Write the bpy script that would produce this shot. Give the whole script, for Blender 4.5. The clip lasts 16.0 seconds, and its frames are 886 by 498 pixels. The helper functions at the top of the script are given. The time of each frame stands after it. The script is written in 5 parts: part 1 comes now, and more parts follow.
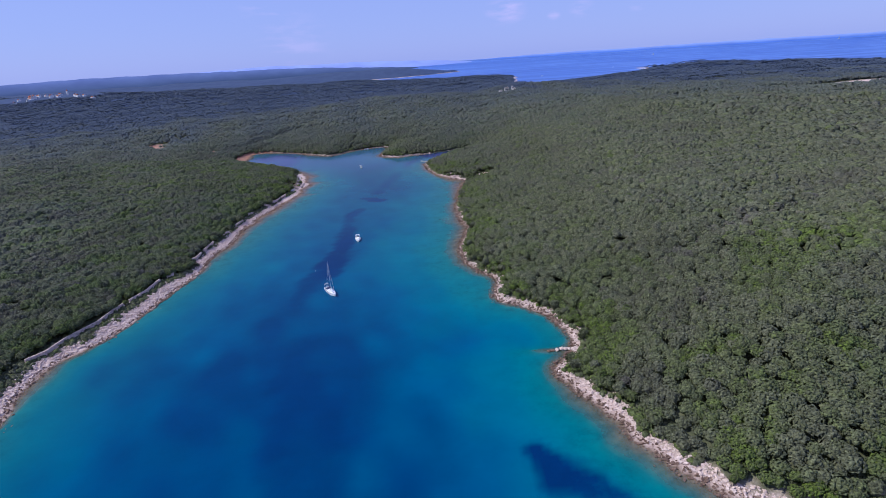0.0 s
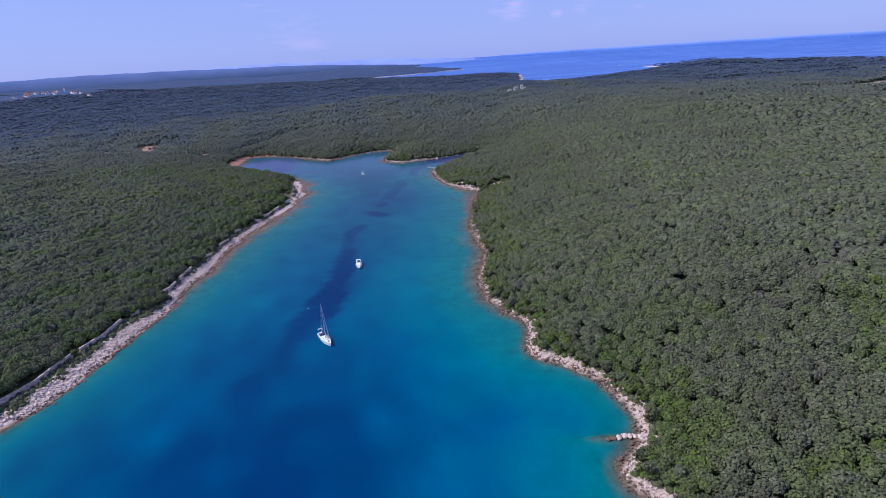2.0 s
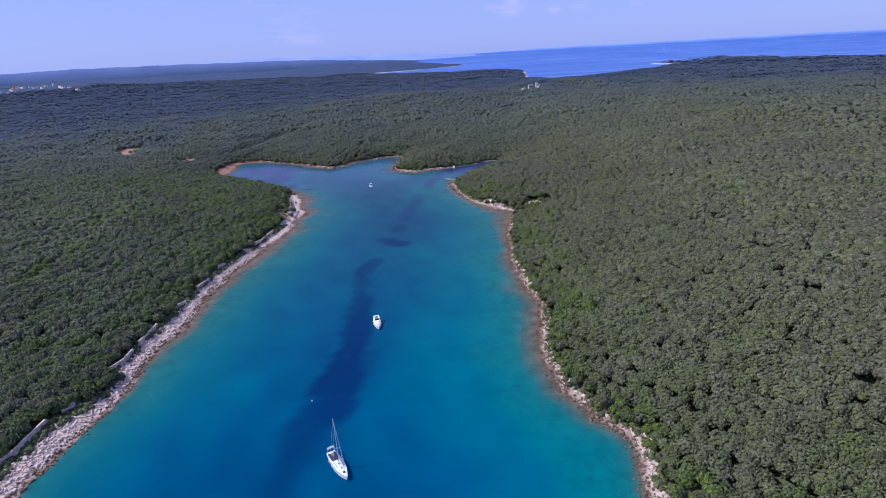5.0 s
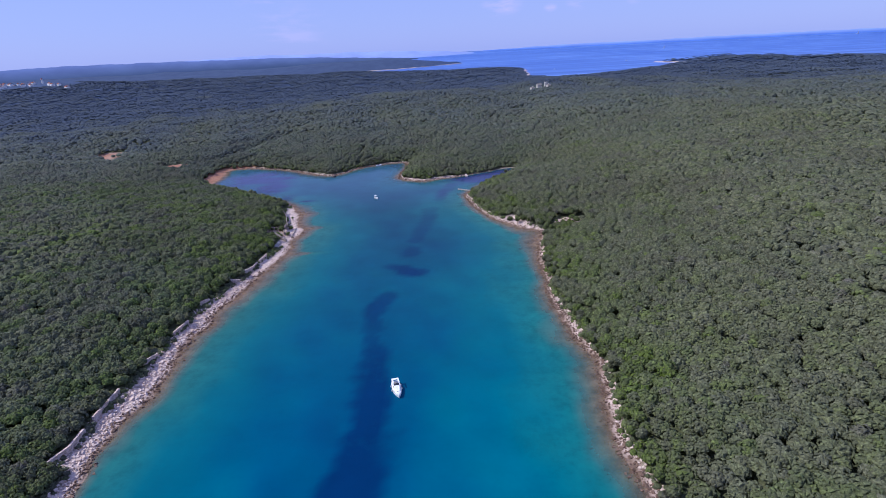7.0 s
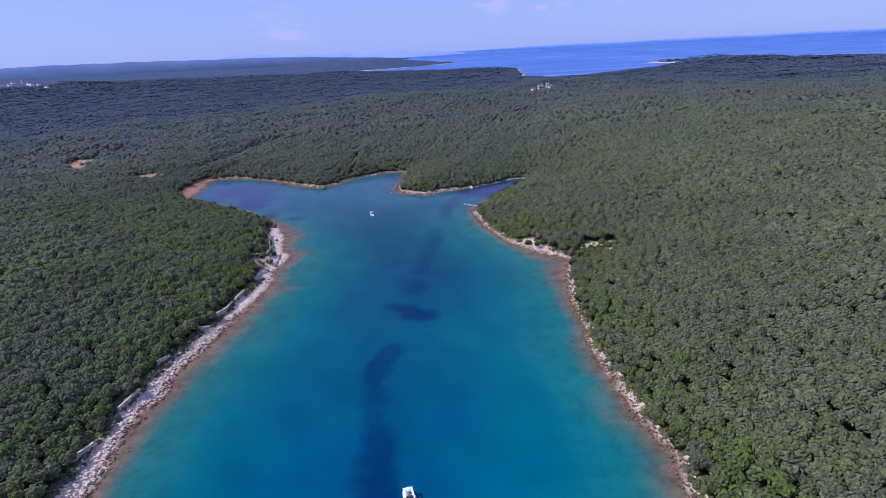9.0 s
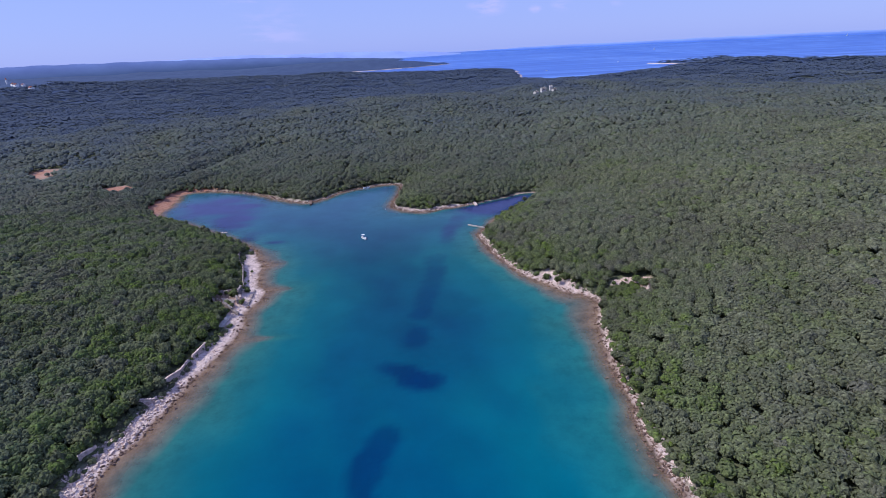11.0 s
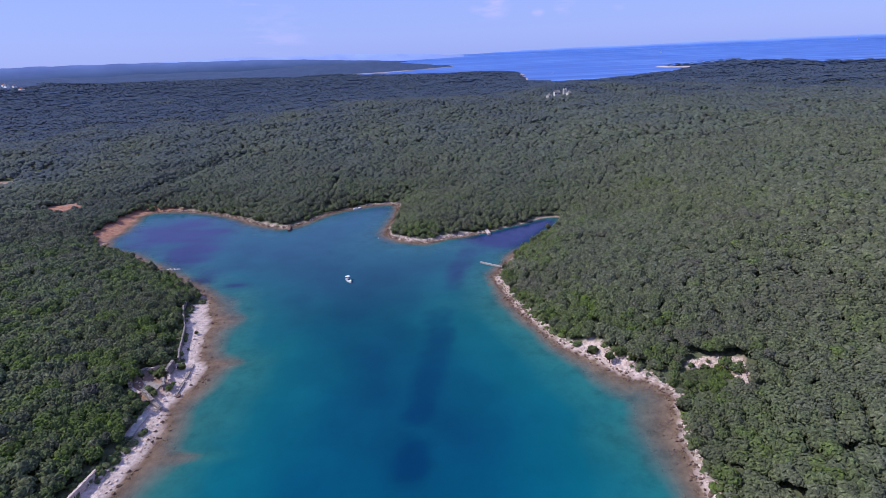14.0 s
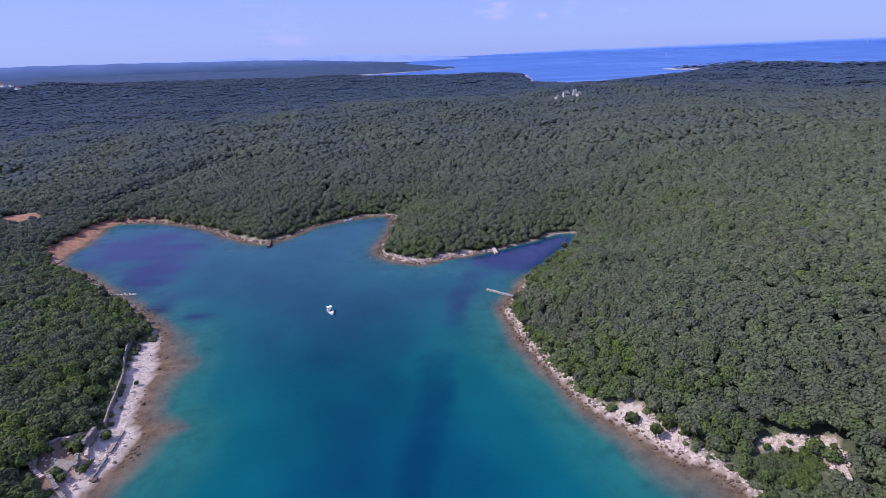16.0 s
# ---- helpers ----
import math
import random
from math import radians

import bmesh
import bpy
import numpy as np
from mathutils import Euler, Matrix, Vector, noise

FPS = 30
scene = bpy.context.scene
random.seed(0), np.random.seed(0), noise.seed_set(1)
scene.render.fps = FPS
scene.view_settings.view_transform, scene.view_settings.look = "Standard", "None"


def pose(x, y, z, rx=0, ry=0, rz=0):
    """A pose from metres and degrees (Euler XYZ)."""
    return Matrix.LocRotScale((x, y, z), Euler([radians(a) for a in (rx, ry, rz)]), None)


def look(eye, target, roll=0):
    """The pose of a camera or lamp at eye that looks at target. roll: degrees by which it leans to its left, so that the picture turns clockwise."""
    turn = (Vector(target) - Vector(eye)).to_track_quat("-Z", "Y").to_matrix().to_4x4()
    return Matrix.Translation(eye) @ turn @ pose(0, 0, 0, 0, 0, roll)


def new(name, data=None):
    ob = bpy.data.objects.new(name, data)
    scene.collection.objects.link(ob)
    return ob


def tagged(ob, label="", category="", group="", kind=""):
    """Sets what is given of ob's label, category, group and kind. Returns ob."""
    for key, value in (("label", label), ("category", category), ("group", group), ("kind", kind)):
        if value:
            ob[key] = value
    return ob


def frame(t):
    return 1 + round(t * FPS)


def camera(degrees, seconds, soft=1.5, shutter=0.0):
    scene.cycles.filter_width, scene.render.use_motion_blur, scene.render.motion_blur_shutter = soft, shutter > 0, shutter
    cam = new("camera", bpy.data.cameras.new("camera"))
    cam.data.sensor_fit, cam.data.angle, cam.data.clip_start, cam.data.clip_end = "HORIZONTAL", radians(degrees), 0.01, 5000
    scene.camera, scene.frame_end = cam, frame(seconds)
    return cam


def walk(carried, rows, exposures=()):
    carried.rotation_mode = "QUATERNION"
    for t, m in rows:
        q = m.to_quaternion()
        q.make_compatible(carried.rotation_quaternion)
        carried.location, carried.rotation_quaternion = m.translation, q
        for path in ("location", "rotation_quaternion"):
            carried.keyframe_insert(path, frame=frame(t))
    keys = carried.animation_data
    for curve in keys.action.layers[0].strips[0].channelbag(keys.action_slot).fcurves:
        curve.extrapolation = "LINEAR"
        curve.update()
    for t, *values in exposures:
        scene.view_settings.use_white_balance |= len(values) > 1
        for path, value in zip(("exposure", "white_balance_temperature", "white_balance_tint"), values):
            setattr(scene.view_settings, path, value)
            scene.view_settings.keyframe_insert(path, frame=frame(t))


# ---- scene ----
cam = camera(79.5, 16.0, soft=0.9)
METRES, EYE, TILT, LEAN, TURN = 370.0, 100.5, -19.65, 3.5, 0.0
ROWS = [
    (0.0, 0.0, 0.0, 0.0, -0.0, 0.0, -0.0),
    (0.5, -0.003, 0.0303, 0.0109, 0.02, -0.05, -0.02),
    (1.0, -0.007, 0.0615, 0.0216, 0.06, -0.11, -0.07),
    (1.5, -0.0121, 0.092, 0.0319, 0.13, -0.15, -0.12),
    (2.0, -0.0186, 0.1229, 0.0425, 0.18, -0.23, -0.21),
    (2.5, -0.0256, 0.153, 0.0527, 0.21, -0.29, -0.27),
    (3.0, -0.0342, 0.1838, 0.0632, 0.16, -0.36, -0.31),
    (3.5, -0.0429, 0.2135, 0.0733, 0.11, -0.43, -0.39),
    (4.0, -0.0525, 0.2439, 0.0836, 0.01, -0.49, -0.44),
    (6.5, -0.0982, 0.3913, 0.1332, -0.5, -0.8, -0.48),
    (7.0, -0.106, 0.4215, 0.1435, -0.61, -0.84, -0.47),
    (7.5, -0.1129, 0.4509, 0.1531, -0.75, -0.86, -0.46),
    (8.0, -0.1192, 0.4812, 0.1631, -0.92, -0.86, -0.44),
    (8.5, -0.1246, 0.5107, 0.1731, -1.23, -0.86, -0.34),
    (9.0, -0.1291, 0.5412, 0.183, -1.57, -0.84, -0.26),
    (11.5, -0.1365, 0.6867, 0.2337, -2.09, -0.73, -0.2),
    (12.0, -0.1367, 0.7164, 0.2426, -2.06, -0.68, -0.24),
    (12.5, -0.1365, 0.7456, 0.2508, -2.0, -0.64, -0.29),
    (13.0, -0.1364, 0.7758, 0.259, -1.97, -0.58, -0.32),
    (13.5, -0.1358, 0.8049, 0.2666, -1.91, -0.52, -0.4),
    (14.0, -0.1352, 0.8338, 0.274, -1.89, -0.47, -0.47),
    (14.5, -0.134, 0.861, 0.2808, -1.83, -0.42, -0.54),
    (15.0, -0.1326, 0.8878, 0.287, -1.79, -0.35, -0.62),
    (15.5, -0.1312, 0.9127, 0.2927, -1.74, -0.32, -0.72),
    (16.0, -0.1292, 0.9371, 0.2983, -1.62, -0.28, -0.83),
]
walk(cam, [(t, pose(0, 0, EYE, TILT, LEAN, TURN) @ pose(METRES * x, METRES * y, METRES * z, 90 + pitch, roll, yaw)) for t, x, y, z, yaw, pitch, roll in ROWS],
     exposures=[(0.0, -0.09, 5880, 10), (2.5, -0.06, 5880, 10), (7.0, 0.0, 5880, 10), (16.0, 0.0, 5880, 10)])

# ------------------------------------------------------------------ light
SUN_AZ, SUN_EL = -97.0, 48.0          # degrees east of the view axis, above the horizon
world = bpy.data.worlds.new("sky")
scene.world = world
world.use_nodes = True
wn, wl = world.node_tree.nodes, world.node_tree.links
wn.clear()
sky = wn.new("ShaderNodeTexSky")
sky.sky_type = "NISHITA"
sky.sun_disc = False
sky.sun_elevation, sky.sun_rotation = radians(SUN_EL), radians(SUN_AZ)
sky.air_density, sky.dust_density, sky.ozone_density = 1.0, 0.6, 3.0
sky_tint = wn.new("ShaderNodeMix")       # a hazy violet-blue summer sky
sky_tint.data_type, sky_tint.blend_type = "RGBA", "MIX"
sky_tint.inputs[0].default_value = 0.78
sky_tint.inputs[7].default_value = (3.15, 3.85, 8.5, 1)
sky_out = wn.new("ShaderNodeBackground")
sky_out.inputs[1].default_value = 0.114
wo = wn.new("ShaderNodeOutputWorld")
wl.new(sky.outputs[0], sky_tint.inputs[6])
way = wn.new("ShaderNodeTexCoord")
squash = wn.new("ShaderNodeMapping")
squash.inputs["Scale"].default_value = (1.0, 1.0, 4.5)
puffs = wn.new("ShaderNodeTexNoise")
puffs.inputs["Scale"].default_value, puffs.inputs["Detail"].default_value, puffs.inputs["Roughness"].default_value = 14.0, 6.0, 0.55
fluff = wn.new("ShaderNodeMapRange")
fluff.inputs[1].default_value, fluff.inputs[2].default_value, fluff.inputs[3].default_value, fluff.inputs[4].default_value = 0.44, 0.66, 0.0, 1.0
gathered = None
for at, size, thick in (((0.1114, 0.9913, 0.0699), 0.042, 0.8), ((0.2358, 0.9696, 0.0649), 0.026, 0.5), ((0.1909, 0.9799, 0.058), 0.014, 0.5), ((-0.2501, 0.9672, 0.0445), 0.085, 0.28), ((-0.2847, 0.9536, 0.098), 0.05, 0.5), ((0.3194, 0.9456, 0.062), 0.016, 0.45),
                        ((0.6, 0.6, 0.5), 0.4, 0.35), ((-0.6, -0.3, 0.6), 0.5, 0.35), ((0.3, -0.7, 0.5), 0.5, 0.35)):
    far_off = wn.new("ShaderNodeVectorMath")
    far_off.operation = "DISTANCE"
    lower = wn.new("ShaderNodeMapping")
    lower.inputs["Scale"].default_value = (1.0, 1.0, 1.5)
    wl.new(way.outputs["Generated"], lower.inputs[0])
    wl.new(lower.outputs[0], far_off.inputs[0])
    far_off.inputs[1].default_value = (at[0], at[1], at[2] * 1.5)
    puff = wn.new("ShaderNodeMapRange")
    puff.interpolation_type = "SMOOTHSTEP"
    puff.inputs[1].default_value, puff.inputs[2].default_value, puff.inputs[3].default_value, puff.inputs[4].default_value = size, size * 0.2, 0.0, thick
    wl.new(far_off.outputs["Value"], puff.inputs[0])
    if gathered is None:
        gathered = puff.outputs[0]
    else:
        top_of = wn.new("ShaderNodeMath")
        top_of.operation = "MAXIMUM"
        wl.new(gathered, top_of.inputs[0])
        wl.new(puff.outputs[0], top_of.inputs[1])
        gathered = top_of.outputs[0]
clouded = wn.new("ShaderNodeMath")
clouded.operation = "MULTIPLY"
wl.new(fluff.outputs[0], clouded.inputs[0])
wl.new(gathered, clouded.inputs[1])
cloud = wn.new("ShaderNodeMix")
cloud.data_type = "RGBA"
cloud.inputs[7].default_value = (5.9, 5.2, 8.9, 1)
wl.new(way.outputs["Generated"], squash.inputs[0])
wl.new(squash.outputs[0], puffs.inputs["Vector"])
wl.new(puffs.outputs[0], fluff.inputs[0])
wl.new(clouded.outputs[0], cloud.inputs[0])
wl.new(sky_tint.outputs[2], cloud.inputs[6])
wl.new(cloud.outputs[2], sky_out.inputs[0])
wl.new(sky_out.outputs[0], wo.inputs[0])

sun = new("sun", bpy.data.lights.new("sun", "SUN"))
sun.data.energy, sun.data.angle, sun.data.color = 4.4, radians(0.9), (1.0, 0.95, 0.88)
_a, _e = radians(SUN_AZ), radians(SUN_EL)
sun.matrix_world = look((math.sin(_a) * math.cos(_e) * 300, math.cos(_a) * math.cos(_e) * 300, math.sin(_e) * 300), (0, 0, 0))

# ------------------------------------------------------------------ materials
def material(name, rough=0.8, spec=0.3, metal=0.0):
    m = bpy.data.materials.new(name)
    m.use_nodes = True
    b = m.node_tree.nodes["Principled BSDF"]
    b.inputs["Roughness"].default_value = rough
    b.inputs["Specular IOR Level"].default_value = spec
    b.inputs["Metallic"].default_value = metal
    return m, m.node_tree.nodes, m.node_tree.links, b


def N(nodes, kind, **kw):
    n = nodes.new(kind)
    for k, v in kw.items():
        n.inputs[k].default_value = v
    return n


def noise_node(nodes, links, scale, detail=4.0, rough=0.6, space="Object"):
    co = nodes.new("ShaderNodeTexCoord")
    n = N(nodes, "ShaderNodeTexNoise", Scale=scale, Detail=detail, Roughness=rough)
    links.new(co.outputs[space], n.inputs["Vector"])
    return n.outputs["Fac"]


def ramp(nodes, links, fac, stops):
    r = nodes.new("ShaderNodeValToRGB")
    while len(r.color_ramp.elements) < len(stops):
        r.color_ramp.elements.new(0.5)
    for e, (p, c) in zip(r.color_ramp.elements, stops):
        e.position, e.color = p, (*c, 1)
    links.new(fac, r.inputs[0])
    return r.outputs[0]


def mix(nodes, links, fac, a, b, blend="MIX"):
    m = nodes.new("ShaderNodeMix")
    m.data_type, m.blend_type = "RGBA", blend
    for sock, v in ((m.inputs[0], fac), (m.inputs[6], a), (m.inputs[7], b)):
        if isinstance(v, (int, float)):
            sock.default_value = v
        elif isinstance(v, tuple):
            sock.default_value = (*v, 1)
        else:
            links.new(v, sock)
    return m.outputs[2]


def calc(nodes, links, op, a, b=0.0, clamp=False):
    m = nodes.new("ShaderNodeMath")
    m.operation, m.use_clamp = op, clamp
    for sock, v in ((m.inputs[0], a), (m.inputs[1], b)):
        if isinstance(v, (int, float)):
            sock.default_value = v
        else:
            links.new(v, sock)
    return m.outputs[0]


def attr(nodes, name):
    a = nodes.new("ShaderNodeAttribute")
    a.attribute_name = name
    return a.outputs["Fac"]


def bump(nodes, links, bsdf, height, strength, distance):
    b = N(nodes, "ShaderNodeBump", Strength=strength, Distance=distance)
    links.new(height, b.inputs["Height"])
    links.new(b.outputs[0], bsdf.inputs["Normal"])


def speckled(name, dark, light, scale, rough=0.85, strength=0.5, distance=0.05, fine=6.0):
    """A rough surface between two colours, with coarse and fine variation."""
    m, n, l, b = material(name, rough, 0.25)
    f = noise_node(n, l, scale)
    g = noise_node(n, l, scale * fine, 3.0)
    h = calc(n, l, "ADD", calc(n, l, "MULTIPLY", f, 0.6), calc(n, l, "MULTIPLY", g, 0.4))
    l.new(ramp(n, l, h, [(0.35, dark), (0.65, light)]), b.inputs["Base Color"])
    bump(n, l, b, h, strength, distance)
    return m


def plain(name, colour, rough=0.5, spec=0.4, metal=0.0, wear=0.12):
    m, n, l, b = material(name, rough, spec, metal)
    f = noise_node(n, l, 2.5, 5.0)
    dark = tuple(c * (1 - wear) for c in colour)
    l.new(ramp(n, l, f, [(0.35, dark), (0.6, colour)]), b.inputs["Base Color"])
    return m


def make_leaf(name, grey, green, dark, hazed, brown=(0.125, 0.112, 0.096)):
    """Foliage: tint (per crown) goes from grey-green to bright green, each clump has its own brightness."""
    m, n, l, b = material(name, 0.8, 0.15)
    t = attr(n, "tint")
    c = mix(n, l, t, grey, green)
    # bluish haze painted into the leaf colour, strongest on far crowns
    c = mix(n, l, attr(n, "hazed"), c, hazed)
    c = mix(n, l, attr(n, "dry"), c, (0.190, 0.166, 0.152))
    geo = n.new("ShaderNodeNewGeometry")
    varied = calc(n, l, "SUBTRACT", 0.78, calc(n, l, "MULTIPLY", attr(n, "hazed"), 0.5))
    c = mix(n, l, calc(n, l, "MULTIPLY", geo.outputs["Random Per Island"], varied), c, dark)
    big = noise_node(n, l, 0.03, 4.0)
    patch = calc(n, l, "MULTIPLY", ramp(n, l, big, [(0.5, (0, 0, 0)), (0.7, (0.55, 0.55, 0.55))]), calc(n, l, "SUBTRACT", 1.0, attr(n, "hazed")))
    c = mix(n, l, patch, c, brown)
    fine = ramp(n, l, noise_node(n, l, 1.5, 6.0, 0.85), [(0.36, (0.50, 0.50, 0.52)), (0.5, (0.95, 0.95, 0.95)), (0.63, (1.75, 1.75, 1.70))])
    c = mix(n, l, 1.0, c, fine, "MULTIPLY")
    l.new(c, b.inputs["Base Color"])
    dome = n.new("ShaderNodeAttribute")
    dome.attribute_name = "dome"
    turn = n.new("ShaderNodeMix")
    turn.data_type = "VECTOR"
    turn.inputs[0].default_value = 0.68
    l.new(geo.outputs["Normal"], turn.inputs[4])
    l.new(dome.outputs["Vector"], turn.inputs[5])
    bp = N(n, "ShaderNodeBump", Strength=0.6, Distance=0.25)
    l.new(noise_node(n, l, 3.0, 3.0), bp.inputs["Height"])
    l.new(turn.outputs[1], bp.inputs["Normal"])
    l.new(bp.outputs[0], b.inputs["Normal"])
    thin = n.new("ShaderNodeBsdfTranslucent")
    l.new(c, thin.inputs[0])
    ms = n.new("ShaderNodeMixShader")
    ms.inputs[0].default_value = 0.45
    l.new(b.outputs[0], ms.inputs[1])
    l.new(thin.outputs[0], ms.inputs[2])
    l.new(ms.outputs[0], n["Material Output"].inputs[0])
    return m


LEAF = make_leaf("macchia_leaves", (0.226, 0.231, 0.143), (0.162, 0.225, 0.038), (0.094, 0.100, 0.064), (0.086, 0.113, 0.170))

m, n, l, b = material("ground", 0.95, 0.1)
rock_f, red_f = attr(n, "rock"), attr(n, "red")
soil = ramp(n, l, noise_node(n, l, 0.35, 5.0), [(0.35, (0.060, 0.070, 0.036)), (0.65, (0.125, 0.130, 0.076))])
lime = ramp(n, l, noise_node(n, l, 0.9, 8.0, 0.75), [(0.33, (0.27, 0.190, 0.150)), (0.46, (0.56, 0.420, 0.350)), (0.62, (0.72, 0.575, 0.495))])
earth = ramp(n, l, noise_node(n, l, 0.6, 6.0), [(0.35, (0.26, 0.115, 0.070)), (0.65, (0.42, 0.225, 0.15))])
sea_f = attr(n, "wet")
seabed = ramp(n, l, noise_node(n, l, 0.22, 7.0, 0.7), [(0.36, (0.085, 0.052, 0.036)), (0.5, (0.20, 0.130, 0.092)), (0.66, (0.33, 0.235, 0.175))])
c = mix(n, l, rock_f, soil, lime)
c = mix(n, l, red_f, c, earth)
c = mix(n, l, sea_f, c, seabed)
# bare far ground standing for woods, with bluish haze put into its colour
far_haze = ramp(n, l, noise_node(n, l, 0.02, 5.0), [(0.4, (0.046, 0.066, 0.124)), (0.6, (0.056, 0.080, 0.142))])
c = mix(n, l, attr(n, "far"), c, far_haze)
l.new(c, b.inputs["Base Color"])
bump(n, l, b, noise_node(n, l, 0.8, 8.0, 0.75), 1.0, 0.5)
GROUND = m

m, n, l, b = material("bay_water", 0.12, 0.07)
dep, inner = attr(n, "depth"), attr(n, "inner")
broad, threads = noise_node(n, l, 0.05, 6.0, 0.65), noise_node(n, l, 0.3, 5.0, 0.7)
uneven = calc(n, l, "ADD", calc(n, l, "MULTIPLY", calc(n, l, "SUBTRACT", broad, 0.5), 1.5), calc(n, l, "MULTIPLY", calc(n, l, "SUBTRACT", threads, 0.5), 0.7))
grown = calc(n, l, "MULTIPLY", calc(n, l, "ADD", 0.62, uneven), 1.75, True)
weed = calc(n, l, "MULTIPLY", attr(n, "weed"), calc(n, l, "ADD", 0.45, calc(n, l, "MULTIPLY", grown, 0.58)), True)
d10 = calc(n, l, "MULTIPLY", dep, 0.1)
outer_c = ramp(n, l, d10, [(0.0, (0.12, 0.13, 0.10)), (0.05, (0.060, 0.145, 0.128)), (0.11, (0.004, 0.148, 0.160)), (0.30, (0.001, 0.113, 0.172)), (0.6, (0.001, 0.074, 0.158)), (1.0, (0.001, 0.037, 0.114))])
inner_c = ramp(n, l, d10, [(0.0, (0.27, 0.165, 0.115)), (0.05, (0.16, 0.142, 0.115)), (0.13, (0.026, 0.124, 0.116)), (0.30, (0.008, 0.089, 0.105)), (0.6, (0.005, 0.060, 0.088)), (1.0, (0.004, 0.040, 0.076))])
col = mix(n, l, inner, outer_c, inner_c)
head = calc(n, l, "SUBTRACT", inner, 1.0, True)
# grazing sky reflection painted bluish into the head's water and seagrass
col = mix(n, l, calc(n, l, "MULTIPLY", head, 0.62), col, (0.042, 0.084, 0.150))
grass = mix(n, l, inner, (0.001, 0.024, 0.094), (0.002, 0.025, 0.070))
col = mix(n, l, weed, col, mix(n, l, head, grass, (0.040, 0.048, 0.128)))
mott = ramp(n, l, noise_node(n, l, 0.045, 6.0, 0.7), [(0.35, (0.90, 0.90, 0.91)), (0.65, (1.08, 1.08, 1.07))])
col = mix(n, l, 1.0, col, mott, "MULTIPLY")
bottom = ramp(n, l, noise_node(n, l, 0.16, 7.0, 0.75), [(0.36, (0.62, 0.66, 0.70)), (0.5, (1.0, 1.0, 1.0)), (0.64, (1.30, 1.24, 1.16))])
shoal = calc(n, l, "SUBTRACT", 1.0, calc(n, l, "MULTIPLY", dep, 0.28), True)
col = mix(n, l, shoal, col, mix(n, l, 1.0, col, bottom, "MULTIPLY"))
l.new(col, b.inputs["Base Color"])
b.inputs["IOR"].default_value = 1.33
bump(n, l, b, noise_node(n, l, 0.8, 4.0), 0.12, 0.12)
clear = N(n, "ShaderNodeBsdfTransparent", Color=(0.97, 0.95, 0.90, 1))
clear_f = calc(n, l, "POWER", 2.718, calc(n, l, "MULTIPLY", dep, -1.6))
ms = n.new("ShaderNodeMixShader")
l.new(clear_f, ms.inputs[0])
l.new(b.outputs[0], ms.inputs[1])
l.new(clear.outputs[0], ms.inputs[2])
l.new(ms.outputs[0], n["Material Output"].inputs[0])
WATER = m

m, n, l, b = material("open_sea", 0.4, 0.3)
co = n.new("ShaderNodeTexCoord")
mp = n.new("ShaderNodeMapping")
mp.inputs["Scale"].default_value = (0.0005, 0.0075, 1)
mp.inputs["Rotation"].default_value = (0, 0, radians(8))
l.new(co.outputs["Object"], mp.inputs[0])
st = N(n, "ShaderNodeTexNoise", Scale=1.0, Detail=4.0)
l.new(mp.outputs[0], st.inputs["Vector"])
l.new(ramp(n, l, st.outputs[0], [(0.34, (0.014, 0.070, 0.32)), (0.5, (0.034, 0.110, 0.40)), (0.62, (0.11, 0.215, 0.53))]), b.inputs["Base Color"])
SEA = m

LIME = speckled("limestone", (0.36, 0.262, 0.215), (0.77, 0.615, 0.53), 1.2, strength=0.8, distance=0.12)
WETROCK = speckled("wet_rock", (0.075, 0.045, 0.032), (0.235, 0.150, 0.108), 1.2, strength=0.8, distance=0.1)
BARK = speckled("bark", (0.05, 0.04, 0.03), (0.16, 0.13, 0.10), 6.0)
WHITE = plain("gelcoat", (0.80, 0.80, 0.78), 0.3, 0.5)
GREYDECK = plain("deck_grey", (0.42, 0.40, 0.38), 0.6)
DARK = plain("tinted_glass", (0.02, 0.022, 0.03), 0.12, 0.6)
NAVY = plain("navy_canvas", (0.03, 0.04, 0.10), 0.8)
ALU = plain("aluminium", (0.72, 0.73, 0.75), 0.4, 0.5, 0.25)
TEAK = plain("teak", (0.22, 0.13, 0.07), 0.6)
CONCRETE = speckled("concrete", (0.26, 0.23, 0.205), (0.46, 0.41, 0.37), 1.0)
RUIN = speckled("bleached_masonry", (0.42, 0.37, 0.33), (0.76, 0.72, 0.66), 0.8)
# dark stone, its colour darkened further for shaded faces under overhanging trees
SHADEWALL = speckled("shaded_dark_stone", (0.13, 0.105, 0.095), (0.40, 0.325, 0.285), 0.9, strength=0.8, distance=0.1)
PAVING = speckled("worn_paving", (0.19, 0.155, 0.13), (0.36, 0.30, 0.26), 1.4)
ROOF = speckled("clay_roof", (0.30, 0.09, 0.05), (0.48, 0.18, 0.11), 0.6)
PLASTER = speckled("plaster", (0.68, 0.65, 0.60), (0.85, 0.83, 0.79), 0.5, strength=0.15)

